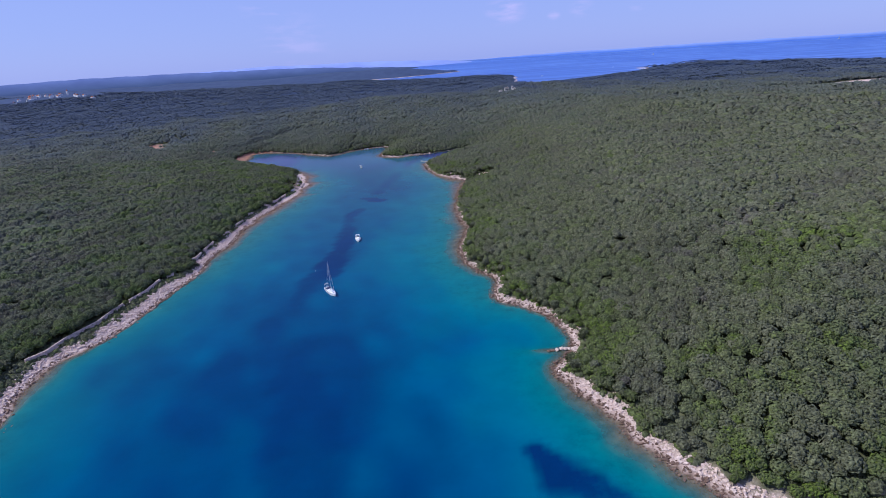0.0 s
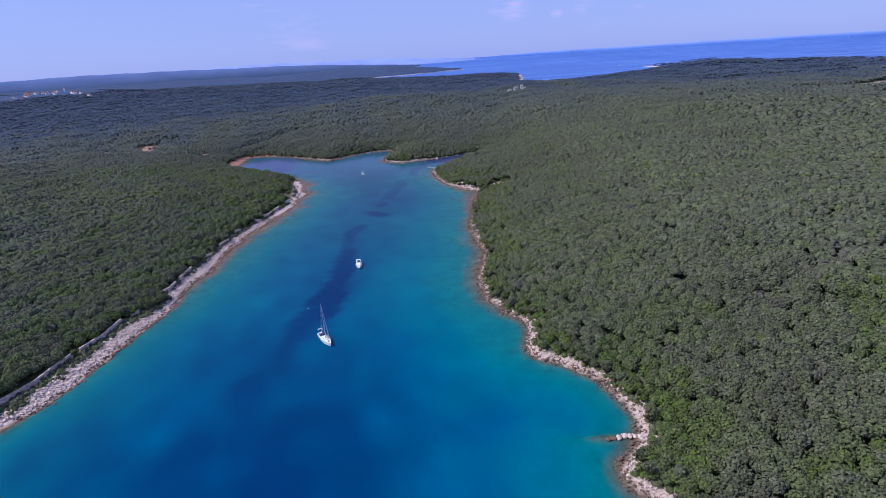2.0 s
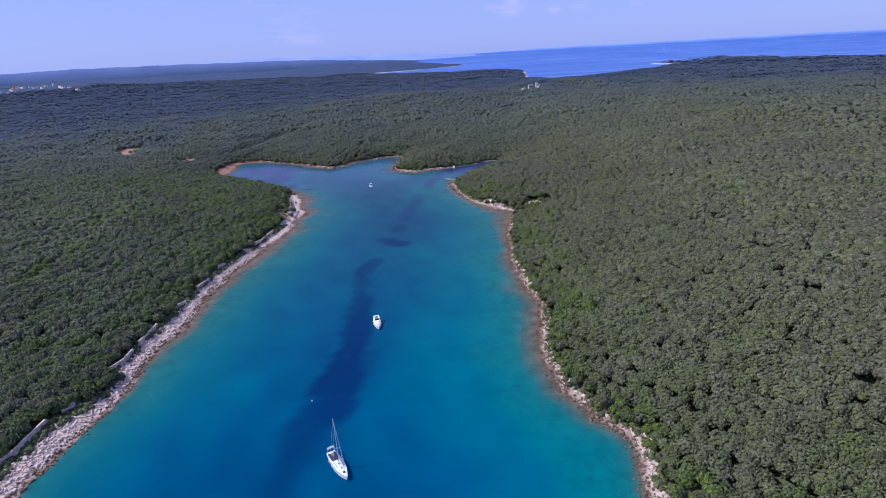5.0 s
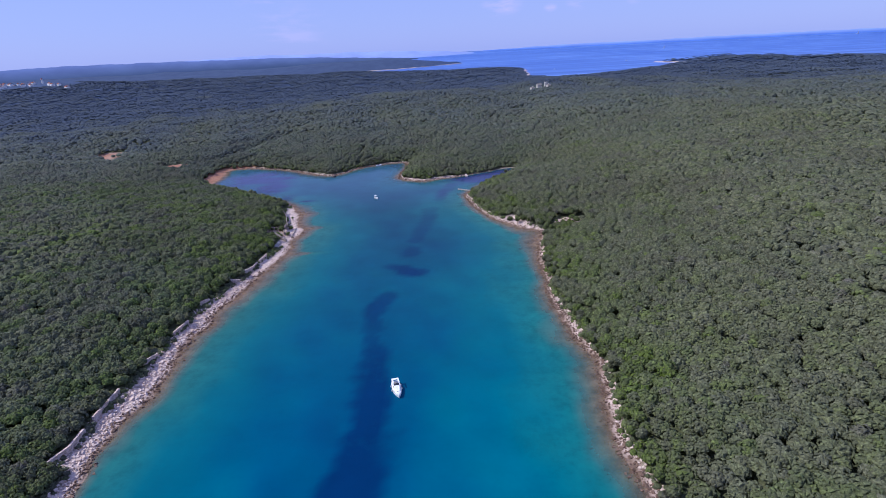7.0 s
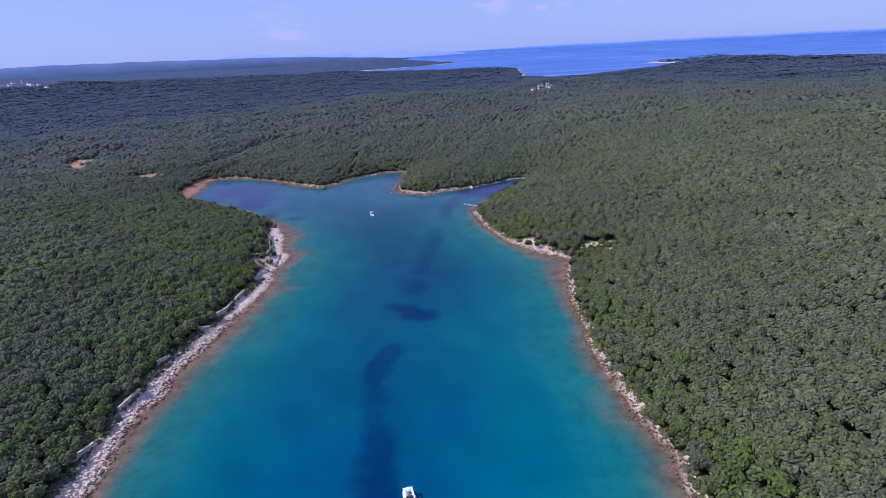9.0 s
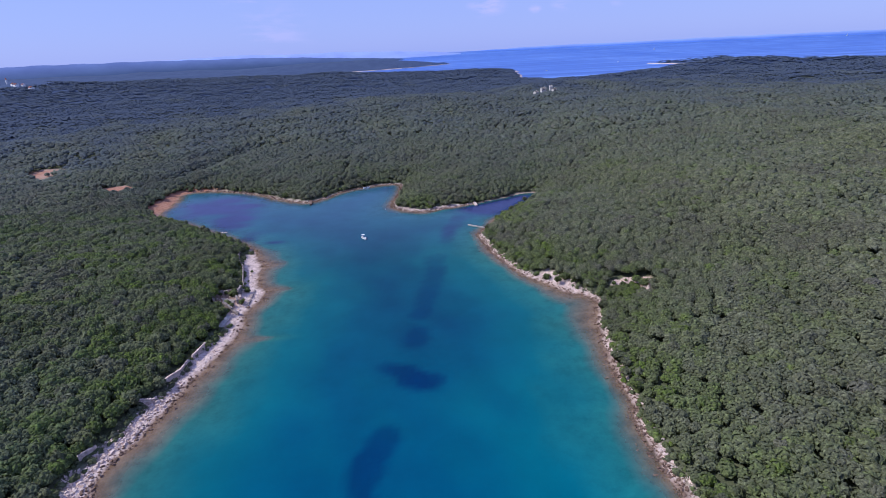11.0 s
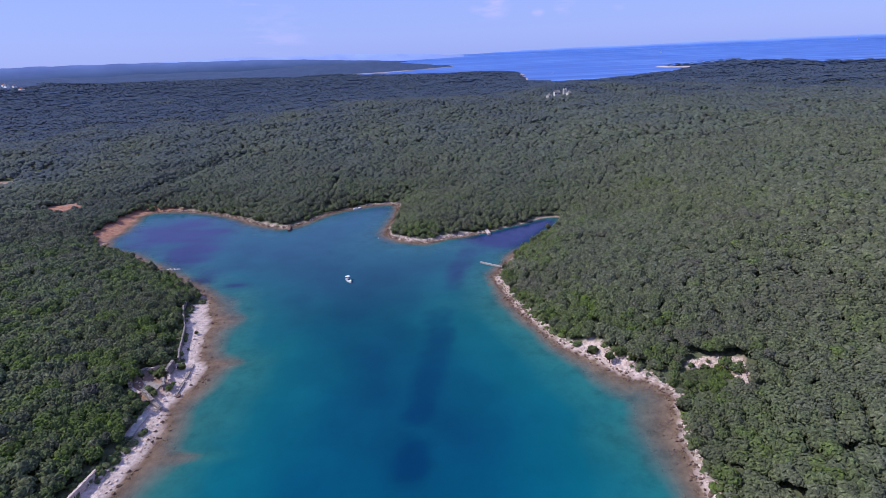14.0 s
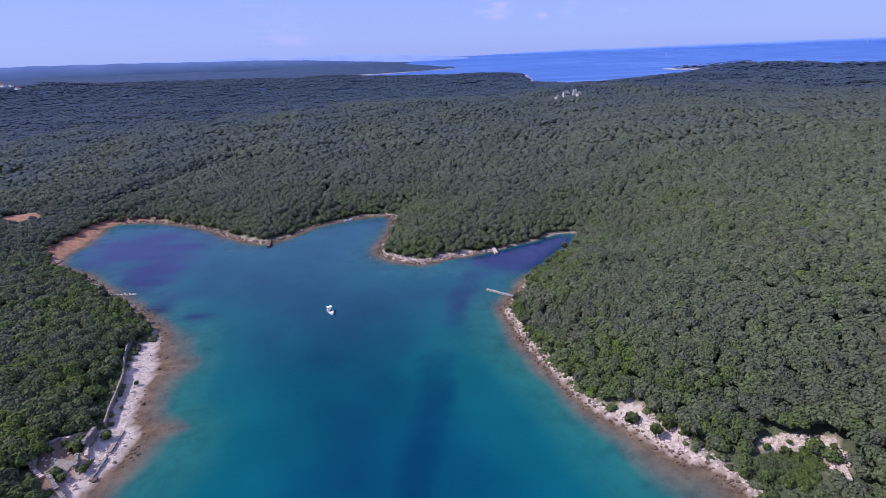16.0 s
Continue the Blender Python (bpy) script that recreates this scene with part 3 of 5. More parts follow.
# ------------------------------------------------------------------ woods
def crown_shape(rng, around, bumps, sides, tufts, size=0.2):
    """Verts, triangles and soft normals of one crown of radius 1: a core, rounded leaf heads all over it and loose tufts."""
    v, f, soft = [], [], []

    def put(p, n_):
        v.append(tuple(p))
        soft.append(tuple(n_))
        return len(v) - 1

    rings = []
    for el in (-0.35, 0.5):
        ring = []
        for j in range(around):
            a = 6.283 * (j + 0.5 * len(rings)) / around
            d_ = Vector((math.cos(el) * math.cos(a), math.cos(el) * math.sin(a), math.sin(el)))
            ring.append(put(d_ * (0.86 * rng.uniform(0.82, 1.12)), d_))
        rings.append(ring)
    top = put((rng.uniform(-0.2, 0.2), rng.uniform(-0.2, 0.2), 0.86), (0, 0, 1))
    lo, hi = rings
    for j in range(around):
        k = (j + 1) % around
        f += [(lo[j], lo[k], hi[j]), (lo[k], hi[k], hi[j]), (hi[j], hi[k], top)]
    heads = []
    for i in range(bumps):
        z = 0.98 - 1.02 * (i + rng.uniform(0.2, 0.8)) / bumps
        a = 2.4 * i + rng.uniform(-0.35, 0.35)
        h = math.sqrt(max(1 - z * z, 0))
        c = Vector((h * math.cos(a), h * math.sin(a), z))
        t = c.cross(Vector((0.3, 0.2, 1.0))).normalized()
        s_ = c.cross(t)
        wide = (1.55 if sides > 3 else 1.85) / math.sqrt(bumps) * rng.uniform(0.75, 1.2)
        reach = rng.uniform(0.94, 1.17)
        tip = put(c * reach + t * rng.normal(0, 0.05), c)
        ring = []
        for j in range(sides):
            b_ = 6.283 * (j + rng.uniform(-0.2, 0.2)) / sides
            o = t * math.cos(b_) + s_ * math.sin(b_)
            ring.append(put(c * (reach - wide * 0.62) + o * (wide * rng.uniform(0.8, 1.15)), (o + c * 0.55).normalized()))
        for j in range(sides):
            f.append((tip, ring[j], ring[(j + 1) % sides]))
        heads.append((c, reach, wide))
    for i in range(tufts):
        if heads:
            c, reach, wide = heads[i % len(heads)]
            c = (c + Vector(rng.normal(0, 0.5 * wide, 3))).normalized()
        else:
            c, reach = Vector((rng.normal(), rng.normal(), abs(rng.normal()) + 0.2)).normalized(), 0.95
        d_ = (c + Vector(rng.normal(0, 0.55, 3)) + Vector((0, 0, 0.2))).normalized()
        t = d_.cross(Vector(rng.normal(0, 1, 3))).normalized()
        s_ = d_.cross(t)
        k = reach * rng.uniform(0.88, 1.07)
        three = [put(c * k + (t * math.cos(q) + s_ * math.sin(q)) * (size * rng.uniform(0.7, 1.3)), (c + d_).normalized()) for q in (0, 2.1, 4.2)]
        f.append(tuple(three))
    return np.array(v), np.array(f), np.array(soft)


def plant(name, x, y, r, tall, tint, shapes, mat, label, hazed=None, dry=None):
    """One object of many crowns: radius r, height tall, standing on the ground."""
    z = height(x, y)
    rng = np.random.default_rng(len(x))
    pick = rng.integers(0, len(shapes), len(x))
    hazed = np.zeros(len(x)) if hazed is None else hazed
    dry = np.zeros(len(x)) if dry is None else dry
    vs, fs, ts, ds, ss, rs_, base = [], [], [], [], [], [], 0
    for k, (v, f, soft) in enumerate(shapes):
        i = np.nonzero(pick == k)[0]
        if not len(i):
            continue
        a = rng.uniform(0, 6.283, len(i))
        cs, sn = np.cos(a)[:, None], np.sin(a)[:, None]
        px = x[i, None] + r[i, None] * (cs * v[None, :, 0] - sn * v[None, :, 1])
        py = y[i, None] + r[i, None] * (sn * v[None, :, 0] + cs * v[None, :, 1])
        flat = 0.5 * hazed[i, None] ** 2
        up = np.minimum(r[i, None] * 0.9, 2.9) * (1 - flat)
        pz = z[i, None] + (tall[i, None] - 2.9 * flat - up) + up * v[None, :, 2]
        ds.append(np.stack([cs * soft[None, :, 0] - sn * soft[None, :, 1], sn * soft[None, :, 0] + cs * soft[None, :, 1], soft[None, :, 2] + 0.2 + 1.1 * hazed[i, None] ** 2], 2).reshape(-1, 3))
        vs.append(np.stack([px, py, pz], 2).reshape(-1, 3))
        fs.append((f[None] + (base + np.arange(len(i)) * len(v))[:, None, None]).reshape(-1, 3))
        ts.append(np.repeat(tint[i], len(v)))
        ss.append(np.repeat(hazed[i], len(v)))
        rs_.append(np.repeat(dry[i], len(v)))
        base += len(i) * len(v)
    ob = sheet(name, np.concatenate(vs), np.concatenate(fs), mat, tint=np.concatenate(ts), hazed=np.concatenate(ss), dry=np.concatenate(rs_), dome=np.concatenate(ds))
    return tagged(ob, label, "trees", kind="stuff")


def scatter(x0, x1, y0, y1, step, seed):
    rng = np.random.default_rng(seed)
    nx, ny = int((x1 - x0) / step), int((y1 - y0) / step / 0.87)
    i, j = np.meshgrid(np.arange(nx), np.arange(ny), indexing="ij")
    x = x0 + (i + 0.5 * (j % 2)) * step + rng.uniform(-0.36, 0.36, i.shape) * step
    y = y0 + j * step * 0.87 + rng.uniform(-0.34, 0.34, i.shape) * step
    x, y = x + 0.25 * step * waves(x, y, 8 * step, seed + 5), y + 0.25 * step * waves(x, y, 8 * step, seed + 6)
    return x.ravel(), y.ravel()


def thicket(x, y):
    """Low bright scrub between the eastern rubble and the shore."""
    return bell(x, y, 25.5, 455, 8.5, 5.2) * (1 + 0.2 * waves(x, y, 6, 62))


WALLS = [[(-163.5, 174.5), (-160.4, 181), (-158.6, 191), (-154.2, 204), (-153.8, 217), (-153.2, 222)], [(-152.6, 226), (-150.4, 237), (-150.6, 250)], [(-149.4, 255.5), (-147.6, 258.5)],
         [(-148, 277.5), (-146.6, 284), (-147, 291)], [(-147.6, 296.6), (-147.4, 302), (-147.4, 310)], [(-148, 326), (-146.4, 332)], [(-147.6, 348), (-146, 356.5)], [(-147.8, 373), (-145.6, 377.3)],
         [(-143.6, 396.5), (-140, 398)], [(-141, 407.5), (-140.2, 410.2), (-138.5, 414), (-138.1, 419.3)], [(-137.7, 422), (-136.6, 430)],
         [(-138.7, 482), (-141.0, 488), (-143.4, 496), (-146.2, 505), (-150.6, 514), (-154, 522), (-155.2, 528.5)]]


def by_wall(x, y):
    """Near a terrace wall: the strip kept free of trees."""
    out = np.zeros(np.shape(x), bool)
    for line in WALLS:
        for (ax, ay), (bx, by) in zip(line, line[1:]):
            run = math.hypot(bx - ax, by - ay)
            u = ((x - ax) * (bx - ax) + (y - ay) * (by - ay)) / run
            v = ((x - ax) * (by - ay) - (y - ay) * (bx - ax)) / run
            out |= (u > -1) & (u < run + 1) & (v > (-1.3 if ay < 450 else -0.5)) & (v < (2.6 if ay < 450 else 0.7))
    return out


def wooded(x, y, margin=1.2):
    d = coast(x, y)
    back = np.where((x < -100) & (y < 455), np.where(y < 262, 6.3, 2.6) + 0.9 * waves(x, y, 30, 61), np.where((x < -100) & (y > 480) & (y < 535), 3.4, margin + 2.2 * bell(x, y, 3, 473, 12, 9)))
    return (thicket(x, y) < 0.5) & ~by_wall(x, y) & (d > band(x, y) + back * (1 - 0.9 * calm(x, y))) & (clearing(x, y) < 0.4) & (open_sea(x, y) > 14)


def tints(x, y, rng):
    d = coast(x, y)
    edge = 1.2 * np.exp(-np.maximum(d - 6, 0) / 15) * (1 - 0.65 * S((y - 585) / 40)) + 0.75 * S((waves(x, y, 18, 58) - 0.05) / 0.5) * bell(x, y, 85, 125, 55, 55) + 0.9 * bell(x, y, 24, 452, 12, 9) + 0.8 * bell(x, y, -14, 521, 5, 7) + 0.7 * bell(x, y, 4, 499, 5, 4) + 0.8 * bell(x, y, 4, 481, 8, 5) + 0.9 * bell(x, y, 13, 468, 11, 7)
    patch = S((waves(x, y, 46, 51) - 0.35) / 0.9)
    west = (0.25 + 0.65 * S((waves(x, y, 15, 56) + 0.4 * waves(x, y, 50, 57) - 0.05) / 0.5)) * (1 + 0.5 * S((y - 370) / 80)) * (x < -100) * (y < 600) * np.exp(-d / 200)
    return np.clip(0.13 + west + 0.85 * edge * S((waves(x, y, 26, 55) + 0.75) / 0.9) * rng.uniform(0.3, 1.1, len(x)) + 0.5 * patch * np.exp(-d / 160) * rng.uniform(0.3, 1, len(x)) + rng.normal(0, 0.10, len(x)), 0, 1)


def zone_of(x, y):
    """0 the slopes beside the bay, 1 the woods above them, 2 far woods, 3 the woods in between."""
    d = coast(x, y)
    near = (d + 10 * waves(x, y, 40, 82) < 90) & (y > 70) & (y < 600) | (d < 60) & (y < 720) & (y > 70)
    seen = np.abs(x) < 0.8 * y + 55
    near &= seen
    mid = seen & (d + 14 * waves(x, y, 40, 81) < 225) & (y > 60) & (y < 700) | (d < 120) & (y > 60) & (y < 820)
    back = (np.hypot(x, y - 400) < 900) & (y > 40)
    rear = np.hypot(x, y - 400) < 1450
    return np.where(near, 0, np.where(mid, 1, np.where(back, 3, np.where(rear, 4, 2))))


rs = np.random.default_rng(5)
FINE = [crown_shape(rs, 4, 44, 3, 8, 0.16) for _ in range(9)]
NEAR = [crown_shape(rs, 4, 27, 3, 0) for _ in range(8)]
MID = [crown_shape(rs, 4, 10, 3, 0) for _ in range(8)]
BACK = [crown_shape(rs, 4, 0, 0, 3, 0.40) for _ in range(8)]
FAR = [crown_shape(rs, 4, 0, 0, 0) for _ in range(6)]


def grow(name, zone, area, step, rmin, rmax, shapes, label, seed, test=None):
    x, y = scatter(*area, step, seed)
    k = zone_of(x, y) == zone
    if test is not None:
        k &= test(x, y)
    x, y = x[k], y[k]
    k = wooded(x, y)
    x, y = x[k], y[k]
    rng = np.random.default_rng(seed + 1)
    r = rng.uniform(rmin, rmax, len(x)) * np.where(rng.random(len(x)) < 0.15, 1.25, 1.0)
    d = coast(x, y)
    low = bell(x, y, 25, 452, 11, 8)
    edge = np.exp(-np.maximum(d - 4, 0) / 7)
    r = r * (1 - 0.4 * low) * (1 - 0.25 * edge)
    inland = S((d - 5) / 14)
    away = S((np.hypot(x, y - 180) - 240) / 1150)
    tall = (1 - 0.45 * low) * (np.minimum(r * 1.35, 3.4) + 0.5 + 1.8 * S((d - 4) / 20)) + inland * (rng.normal(0, 0.32, len(x)) * (1 - 0.4 * away) + (0.85 + 0.3 * away) * waves(x, y, 34, 91) + 1.3 * away * waves(x, y, 110, 97) + 0.4 * waves(x, y, 13, 93))
    tall = np.maximum(tall, 1.2) * (1 - 0.55 * hollow(x, y))
    own = rng.random((4, len(x)))
    tint = tints(x, y, rng)
    west = 1.0 * (x < -100) * (y < 690)
    # haze tint per crown: a little on the backlit west, most far off
    hazed = 0.02 + 0.16 * west * (1 - 0.75 * S((y - 370) / 80)) + 0.18 * S((y - 520) / 330) + 0.95 * away + (0.06 + 0.14 * away) * waves(x, y, 95, 92) + 0.16 * (own[2] - 0.5)
    hazed = np.clip(hazed, 0, 1) * (1 - 0.6 * np.exp(-np.maximum(d - 6, 0) / 13))
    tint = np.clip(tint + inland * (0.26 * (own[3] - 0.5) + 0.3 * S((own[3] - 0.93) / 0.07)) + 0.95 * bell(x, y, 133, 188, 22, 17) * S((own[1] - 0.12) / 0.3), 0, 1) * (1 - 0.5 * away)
    hazed = hazed * (1 - 0.9 * bell(x, y, 133, 188, 22, 17))
    spots = 1.3 * bell(x, y, 10, 319, 4, 7) + 1.2 * bell(x, y, 48.5, 139, 3.5, 3.5) + 0.9 * gully(x, y) * (own[0] > 0.45) + bell(x, y, 36, 470, 12, 4) + bell(x, y, 80, 548, 8, 6) + bell(x, y, -222, 270, 14, 8) + 0.9 * bell(x, y, -5, 511, 5, 4) + 0.6 * bell(x, y, 32, 503, 7, 5) + 0.7 * bell(x, y, 46, 512, 7, 6) + 0.5 * bell(x, y, 39, 478, 5, 4) + 0.6 * bell(x, y, 79, 466, 6, 4) + 0.5 * bell(x, y, 91, 443, 8, 5) + 0.6 * bell(x, y, 103, 347, 7, 6)
    purple = west * 0.55 * S((waves(x, y, 19, 94) + 0.5 * waves(x, y, 60, 96) - 0.1) / 0.6)
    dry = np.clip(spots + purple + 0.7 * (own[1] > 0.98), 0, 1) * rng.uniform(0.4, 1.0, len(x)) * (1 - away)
    return plant(name, x, y, r, tall, tint, shapes, LEAF, label, hazed, dry)



def close_by(x, y):
    """Slopes that are seen from nearest by."""
    d = coast(x, y)
    return (x > -10) & (y < 225) & (d < 75) | (x > -60) & (y > 425) & (y < 500) & (d < 45) | (x < -100) & (y < 290) & (d < 40) | (x < -100) & (y > 430) & (y < 525) & (d < 34)


def ahead(x, y):
    return np.abs(x + 40) < 150 + 0.8 * y


STEP = 3.2
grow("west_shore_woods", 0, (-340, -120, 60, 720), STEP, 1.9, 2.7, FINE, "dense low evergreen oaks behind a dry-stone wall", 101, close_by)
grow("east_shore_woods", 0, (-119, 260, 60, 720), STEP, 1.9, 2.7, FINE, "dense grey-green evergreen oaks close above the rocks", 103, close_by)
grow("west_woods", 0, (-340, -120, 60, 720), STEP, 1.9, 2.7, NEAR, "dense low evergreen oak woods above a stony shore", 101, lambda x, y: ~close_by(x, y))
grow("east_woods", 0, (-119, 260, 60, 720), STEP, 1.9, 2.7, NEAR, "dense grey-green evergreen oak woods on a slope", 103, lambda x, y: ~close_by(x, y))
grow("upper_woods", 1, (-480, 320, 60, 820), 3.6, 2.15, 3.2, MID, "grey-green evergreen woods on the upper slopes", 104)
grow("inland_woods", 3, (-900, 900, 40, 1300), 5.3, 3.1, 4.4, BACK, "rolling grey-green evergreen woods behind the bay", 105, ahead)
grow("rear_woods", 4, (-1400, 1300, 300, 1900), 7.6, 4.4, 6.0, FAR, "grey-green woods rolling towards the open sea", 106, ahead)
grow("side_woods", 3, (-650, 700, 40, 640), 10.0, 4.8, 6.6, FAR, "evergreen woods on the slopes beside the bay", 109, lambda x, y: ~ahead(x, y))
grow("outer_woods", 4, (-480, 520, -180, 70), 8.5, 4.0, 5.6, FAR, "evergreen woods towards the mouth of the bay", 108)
grow("distant_woods", 2, (-2600, 1900, 300, 3250), 19.0, 10.5, 14, FAR, "distant woods with bluish haze painted into the leaves", 107,
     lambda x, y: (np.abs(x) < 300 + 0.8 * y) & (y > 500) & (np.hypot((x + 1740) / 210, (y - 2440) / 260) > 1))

x, y = scatter(-175, 60, 90, 560, 1.7, 111)
d, w = coast(x, y), band(x, y)
g = np.random.default_rng(112).random(len(x))
k = (d > w - 0.4) & (d < w + np.where(x < -100, np.where(y < 262, 6.0, 3.4), 2.4)) & (g < 0.85) & (clearing(x, y) < 0.3)
x, y = x[k], y[k]
rng = np.random.default_rng(113)
r = rng.uniform(0.65, 1.35, len(x))
plant("shore_scrub", x, y, r, r * np.where(x < -100, 1.0, 1.15), np.clip(rng.normal(np.where((x < -100) & (y < 420), 0.3, 0.6), 0.22, len(x)), 0, 1), [crown_shape(rs, 5, 3, 4, 6, 0.35) for _ in range(5)], LEAF,
      "low green scrub between rocks and woods")
x, y = scatter(8, 46, 444, 468, 1.15, 114)
k = (thicket(x, y) > 0.42) & (clearing(x, y) < 0.4) & (coast(x, y) > 3)
x, y = x[k], y[k]
rng = np.random.default_rng(115)
r = rng.uniform(0.6, 1.15, len(x))
plant("green_thicket", x, y, r, r * rng.uniform(0.8, 1.5, len(x)), np.clip(rng.normal(0.97, 0.15, len(x)), 0, 1), FINE, LEAF, "low bright green scrub beside pale rubble")

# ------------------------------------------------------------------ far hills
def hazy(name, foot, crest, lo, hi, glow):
    """Far land with summer haze painted as colour and glow, paler towards its crest."""
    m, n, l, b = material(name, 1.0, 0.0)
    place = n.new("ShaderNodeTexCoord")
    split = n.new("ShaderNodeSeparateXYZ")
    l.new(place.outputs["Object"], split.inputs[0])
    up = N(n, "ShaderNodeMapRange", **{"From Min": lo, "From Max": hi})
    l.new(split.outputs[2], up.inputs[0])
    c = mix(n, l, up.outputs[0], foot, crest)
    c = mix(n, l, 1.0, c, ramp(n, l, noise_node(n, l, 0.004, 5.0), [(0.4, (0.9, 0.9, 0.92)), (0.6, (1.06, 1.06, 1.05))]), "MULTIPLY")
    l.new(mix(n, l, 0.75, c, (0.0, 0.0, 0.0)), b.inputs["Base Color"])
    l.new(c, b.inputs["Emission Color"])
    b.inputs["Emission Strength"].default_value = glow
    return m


def ridge(name, radius, profile, mat, label):
    """A far hill range: heights (degrees east of north, metres) on a circle, sloping towards the bay."""
    az = np.linspace(profile[0][0], profile[-1][0], 160)
    h = np.interp(az, *zip(*profile)) + 2.2 * waves(az * 60, az * 0, 150, 71) + 1.0 * waves(az * 60, az * 0, 40, 72)
    a = np.radians(az)
    rows = [(radius - 320, -0.15), (radius - 170, 0.45), (radius, 1.0), (radius + 90, 0.6)]
    v = [np.stack([q * np.sin(a), 180 + q * np.cos(a), f * h], 1) for q, f in rows]
    ob = sheet(name, np.concatenate(v), grid_faces(len(rows), len(az))[:, ::-1], mat, smooth=True)
    return tagged(ob, label, "hills", kind="structure")


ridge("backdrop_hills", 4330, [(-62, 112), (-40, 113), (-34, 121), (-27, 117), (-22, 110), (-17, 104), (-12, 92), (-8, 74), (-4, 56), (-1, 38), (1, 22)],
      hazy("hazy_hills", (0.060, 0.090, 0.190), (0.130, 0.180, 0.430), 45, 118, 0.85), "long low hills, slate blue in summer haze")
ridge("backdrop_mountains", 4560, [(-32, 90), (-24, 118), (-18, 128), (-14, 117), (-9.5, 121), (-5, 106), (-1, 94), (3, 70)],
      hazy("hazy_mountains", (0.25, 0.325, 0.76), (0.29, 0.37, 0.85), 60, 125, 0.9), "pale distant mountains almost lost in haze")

# low glowing strip that paints the horizon's haze in a far coast's shape
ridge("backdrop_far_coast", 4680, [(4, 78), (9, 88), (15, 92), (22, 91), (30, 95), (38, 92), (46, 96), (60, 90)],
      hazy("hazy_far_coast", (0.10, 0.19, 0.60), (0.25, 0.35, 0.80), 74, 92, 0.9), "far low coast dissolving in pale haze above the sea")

# ------------------------------------------------------------------ stones
def stone_mesh(name, rng, mat, flat=0.7):
    """One angular boulder of about 1 m."""
    bm = bmesh.new()
    bmesh.ops.create_icosphere(bm, subdivisions=1, radius=0.5)
    for v in bm.verts:
        v.co *= rng.uniform(0.72, 1.2)
        v.co.z *= flat
        v.co.x *= 1.15
    me = bpy.data.meshes.new(name)
    bm.to_mesh(me)
    bm.free()
    me.materials.append(mat)
    return me


def rubble(name, x, y, size, mat, label, lift=0.15, kind="stuff", parent=None):
    """Many angular stones as one object."""
    rng = np.random.default_rng(len(x) + 3)
    z = height(x, y)
    corner = np.array([(i, j, k) for k in (-1, 1) for j in (-1, 1) for i in (-1, 1)], float) * 0.5
    quads = np.array([(0, 2, 3, 1), (4, 5, 7, 6), (0, 1, 5, 4), (2, 6, 7, 3), (0, 4, 6, 2), (1, 3, 7, 5)])
    v = corner[None] * rng.uniform(0.35, 1.35, (len(x), 8, 3)) * size[:, None, None] * np.array([1.2, 1.0, 0.75])
    a, t = rng.uniform(0, 6.283, len(x)), rng.normal(0, 0.35, len(x))
    ca, sa, ct, st = np.cos(a)[:, None], np.sin(a)[:, None], np.cos(t)[:, None], np.sin(t)[:, None]
    vx, vz = v[..., 0] * ct - v[..., 2] * st, v[..., 0] * st + v[..., 2] * ct
    px, py = x[:, None] + vx * ca - v[..., 1] * sa, y[:, None] + vx * sa + v[..., 1] * ca
    pz = z[:, None] + size[:, None] * lift + vz
    f = quads[None] + (np.arange(len(x)) * 8)[:, None, None]
    ob = sheet(name, np.stack([px, py, pz], 2).reshape(-1, 3), f.reshape(-1, 4), mat, parent)
    return tagged(ob, label, "rocks", kind=kind)


x, y = scatter(-275, 125, 84, 700, 0.8, 121)
d, w = coast(x, y), band(x, y)
rng = np.random.default_rng(122)
g = rng.random(len(x))
ok = (calm(x, y) < 0.4) & (clearing(x, y) < 0.5) & (bell(x, y, -252, 650, 18, 36) < 0.35)
k = ok & (d > 1.2) & (d < w + 1.3) & (g < np.where((x < -100) & (y > 415) & (y < 545), 0.3, np.where((y < 415) & (x < -100) | (y < 165), 1.0, 0.75)))
rubble("shore_stones", x[k], y[k], rng.uniform(0.45, 0.98, k.sum()) ** 2 * np.where((x[k] < -100) & (y[k] > 478), 0.45, np.where((x[k] < -100) & (y[k] > 400), 0.75, 1.0)), LIME, "broken white limestone rocks along the shore")
k = ok & (d > np.where(x > -100, -2.2, -1.3)) & (d < np.where(y < 400, 1.9, 1.5)) & (g < np.where((x < -100) & (y > 415) & (y < 545), np.where(y > 455, 0.06, 0.18), np.where((x > -40) & (y > 425) & (y < 500), 0.28, 0.6)))
rubble("tidal_stones", x[k], y[k], rng.uniform(0.25, 0.75, k.sum()), WETROCK, "dark wet rocks at the waterline")
k = ok & (d > -9) & (d < -1.0) & (g < 0.03 + 0.06 * (waves(x, y, 25, 77) > 0.5))
rubble("shallow_stones", x[k], y[k], rng.uniform(0.3, 0.9, k.sum()), WETROCK, "brown stones scattered in the shallows", 0.1)

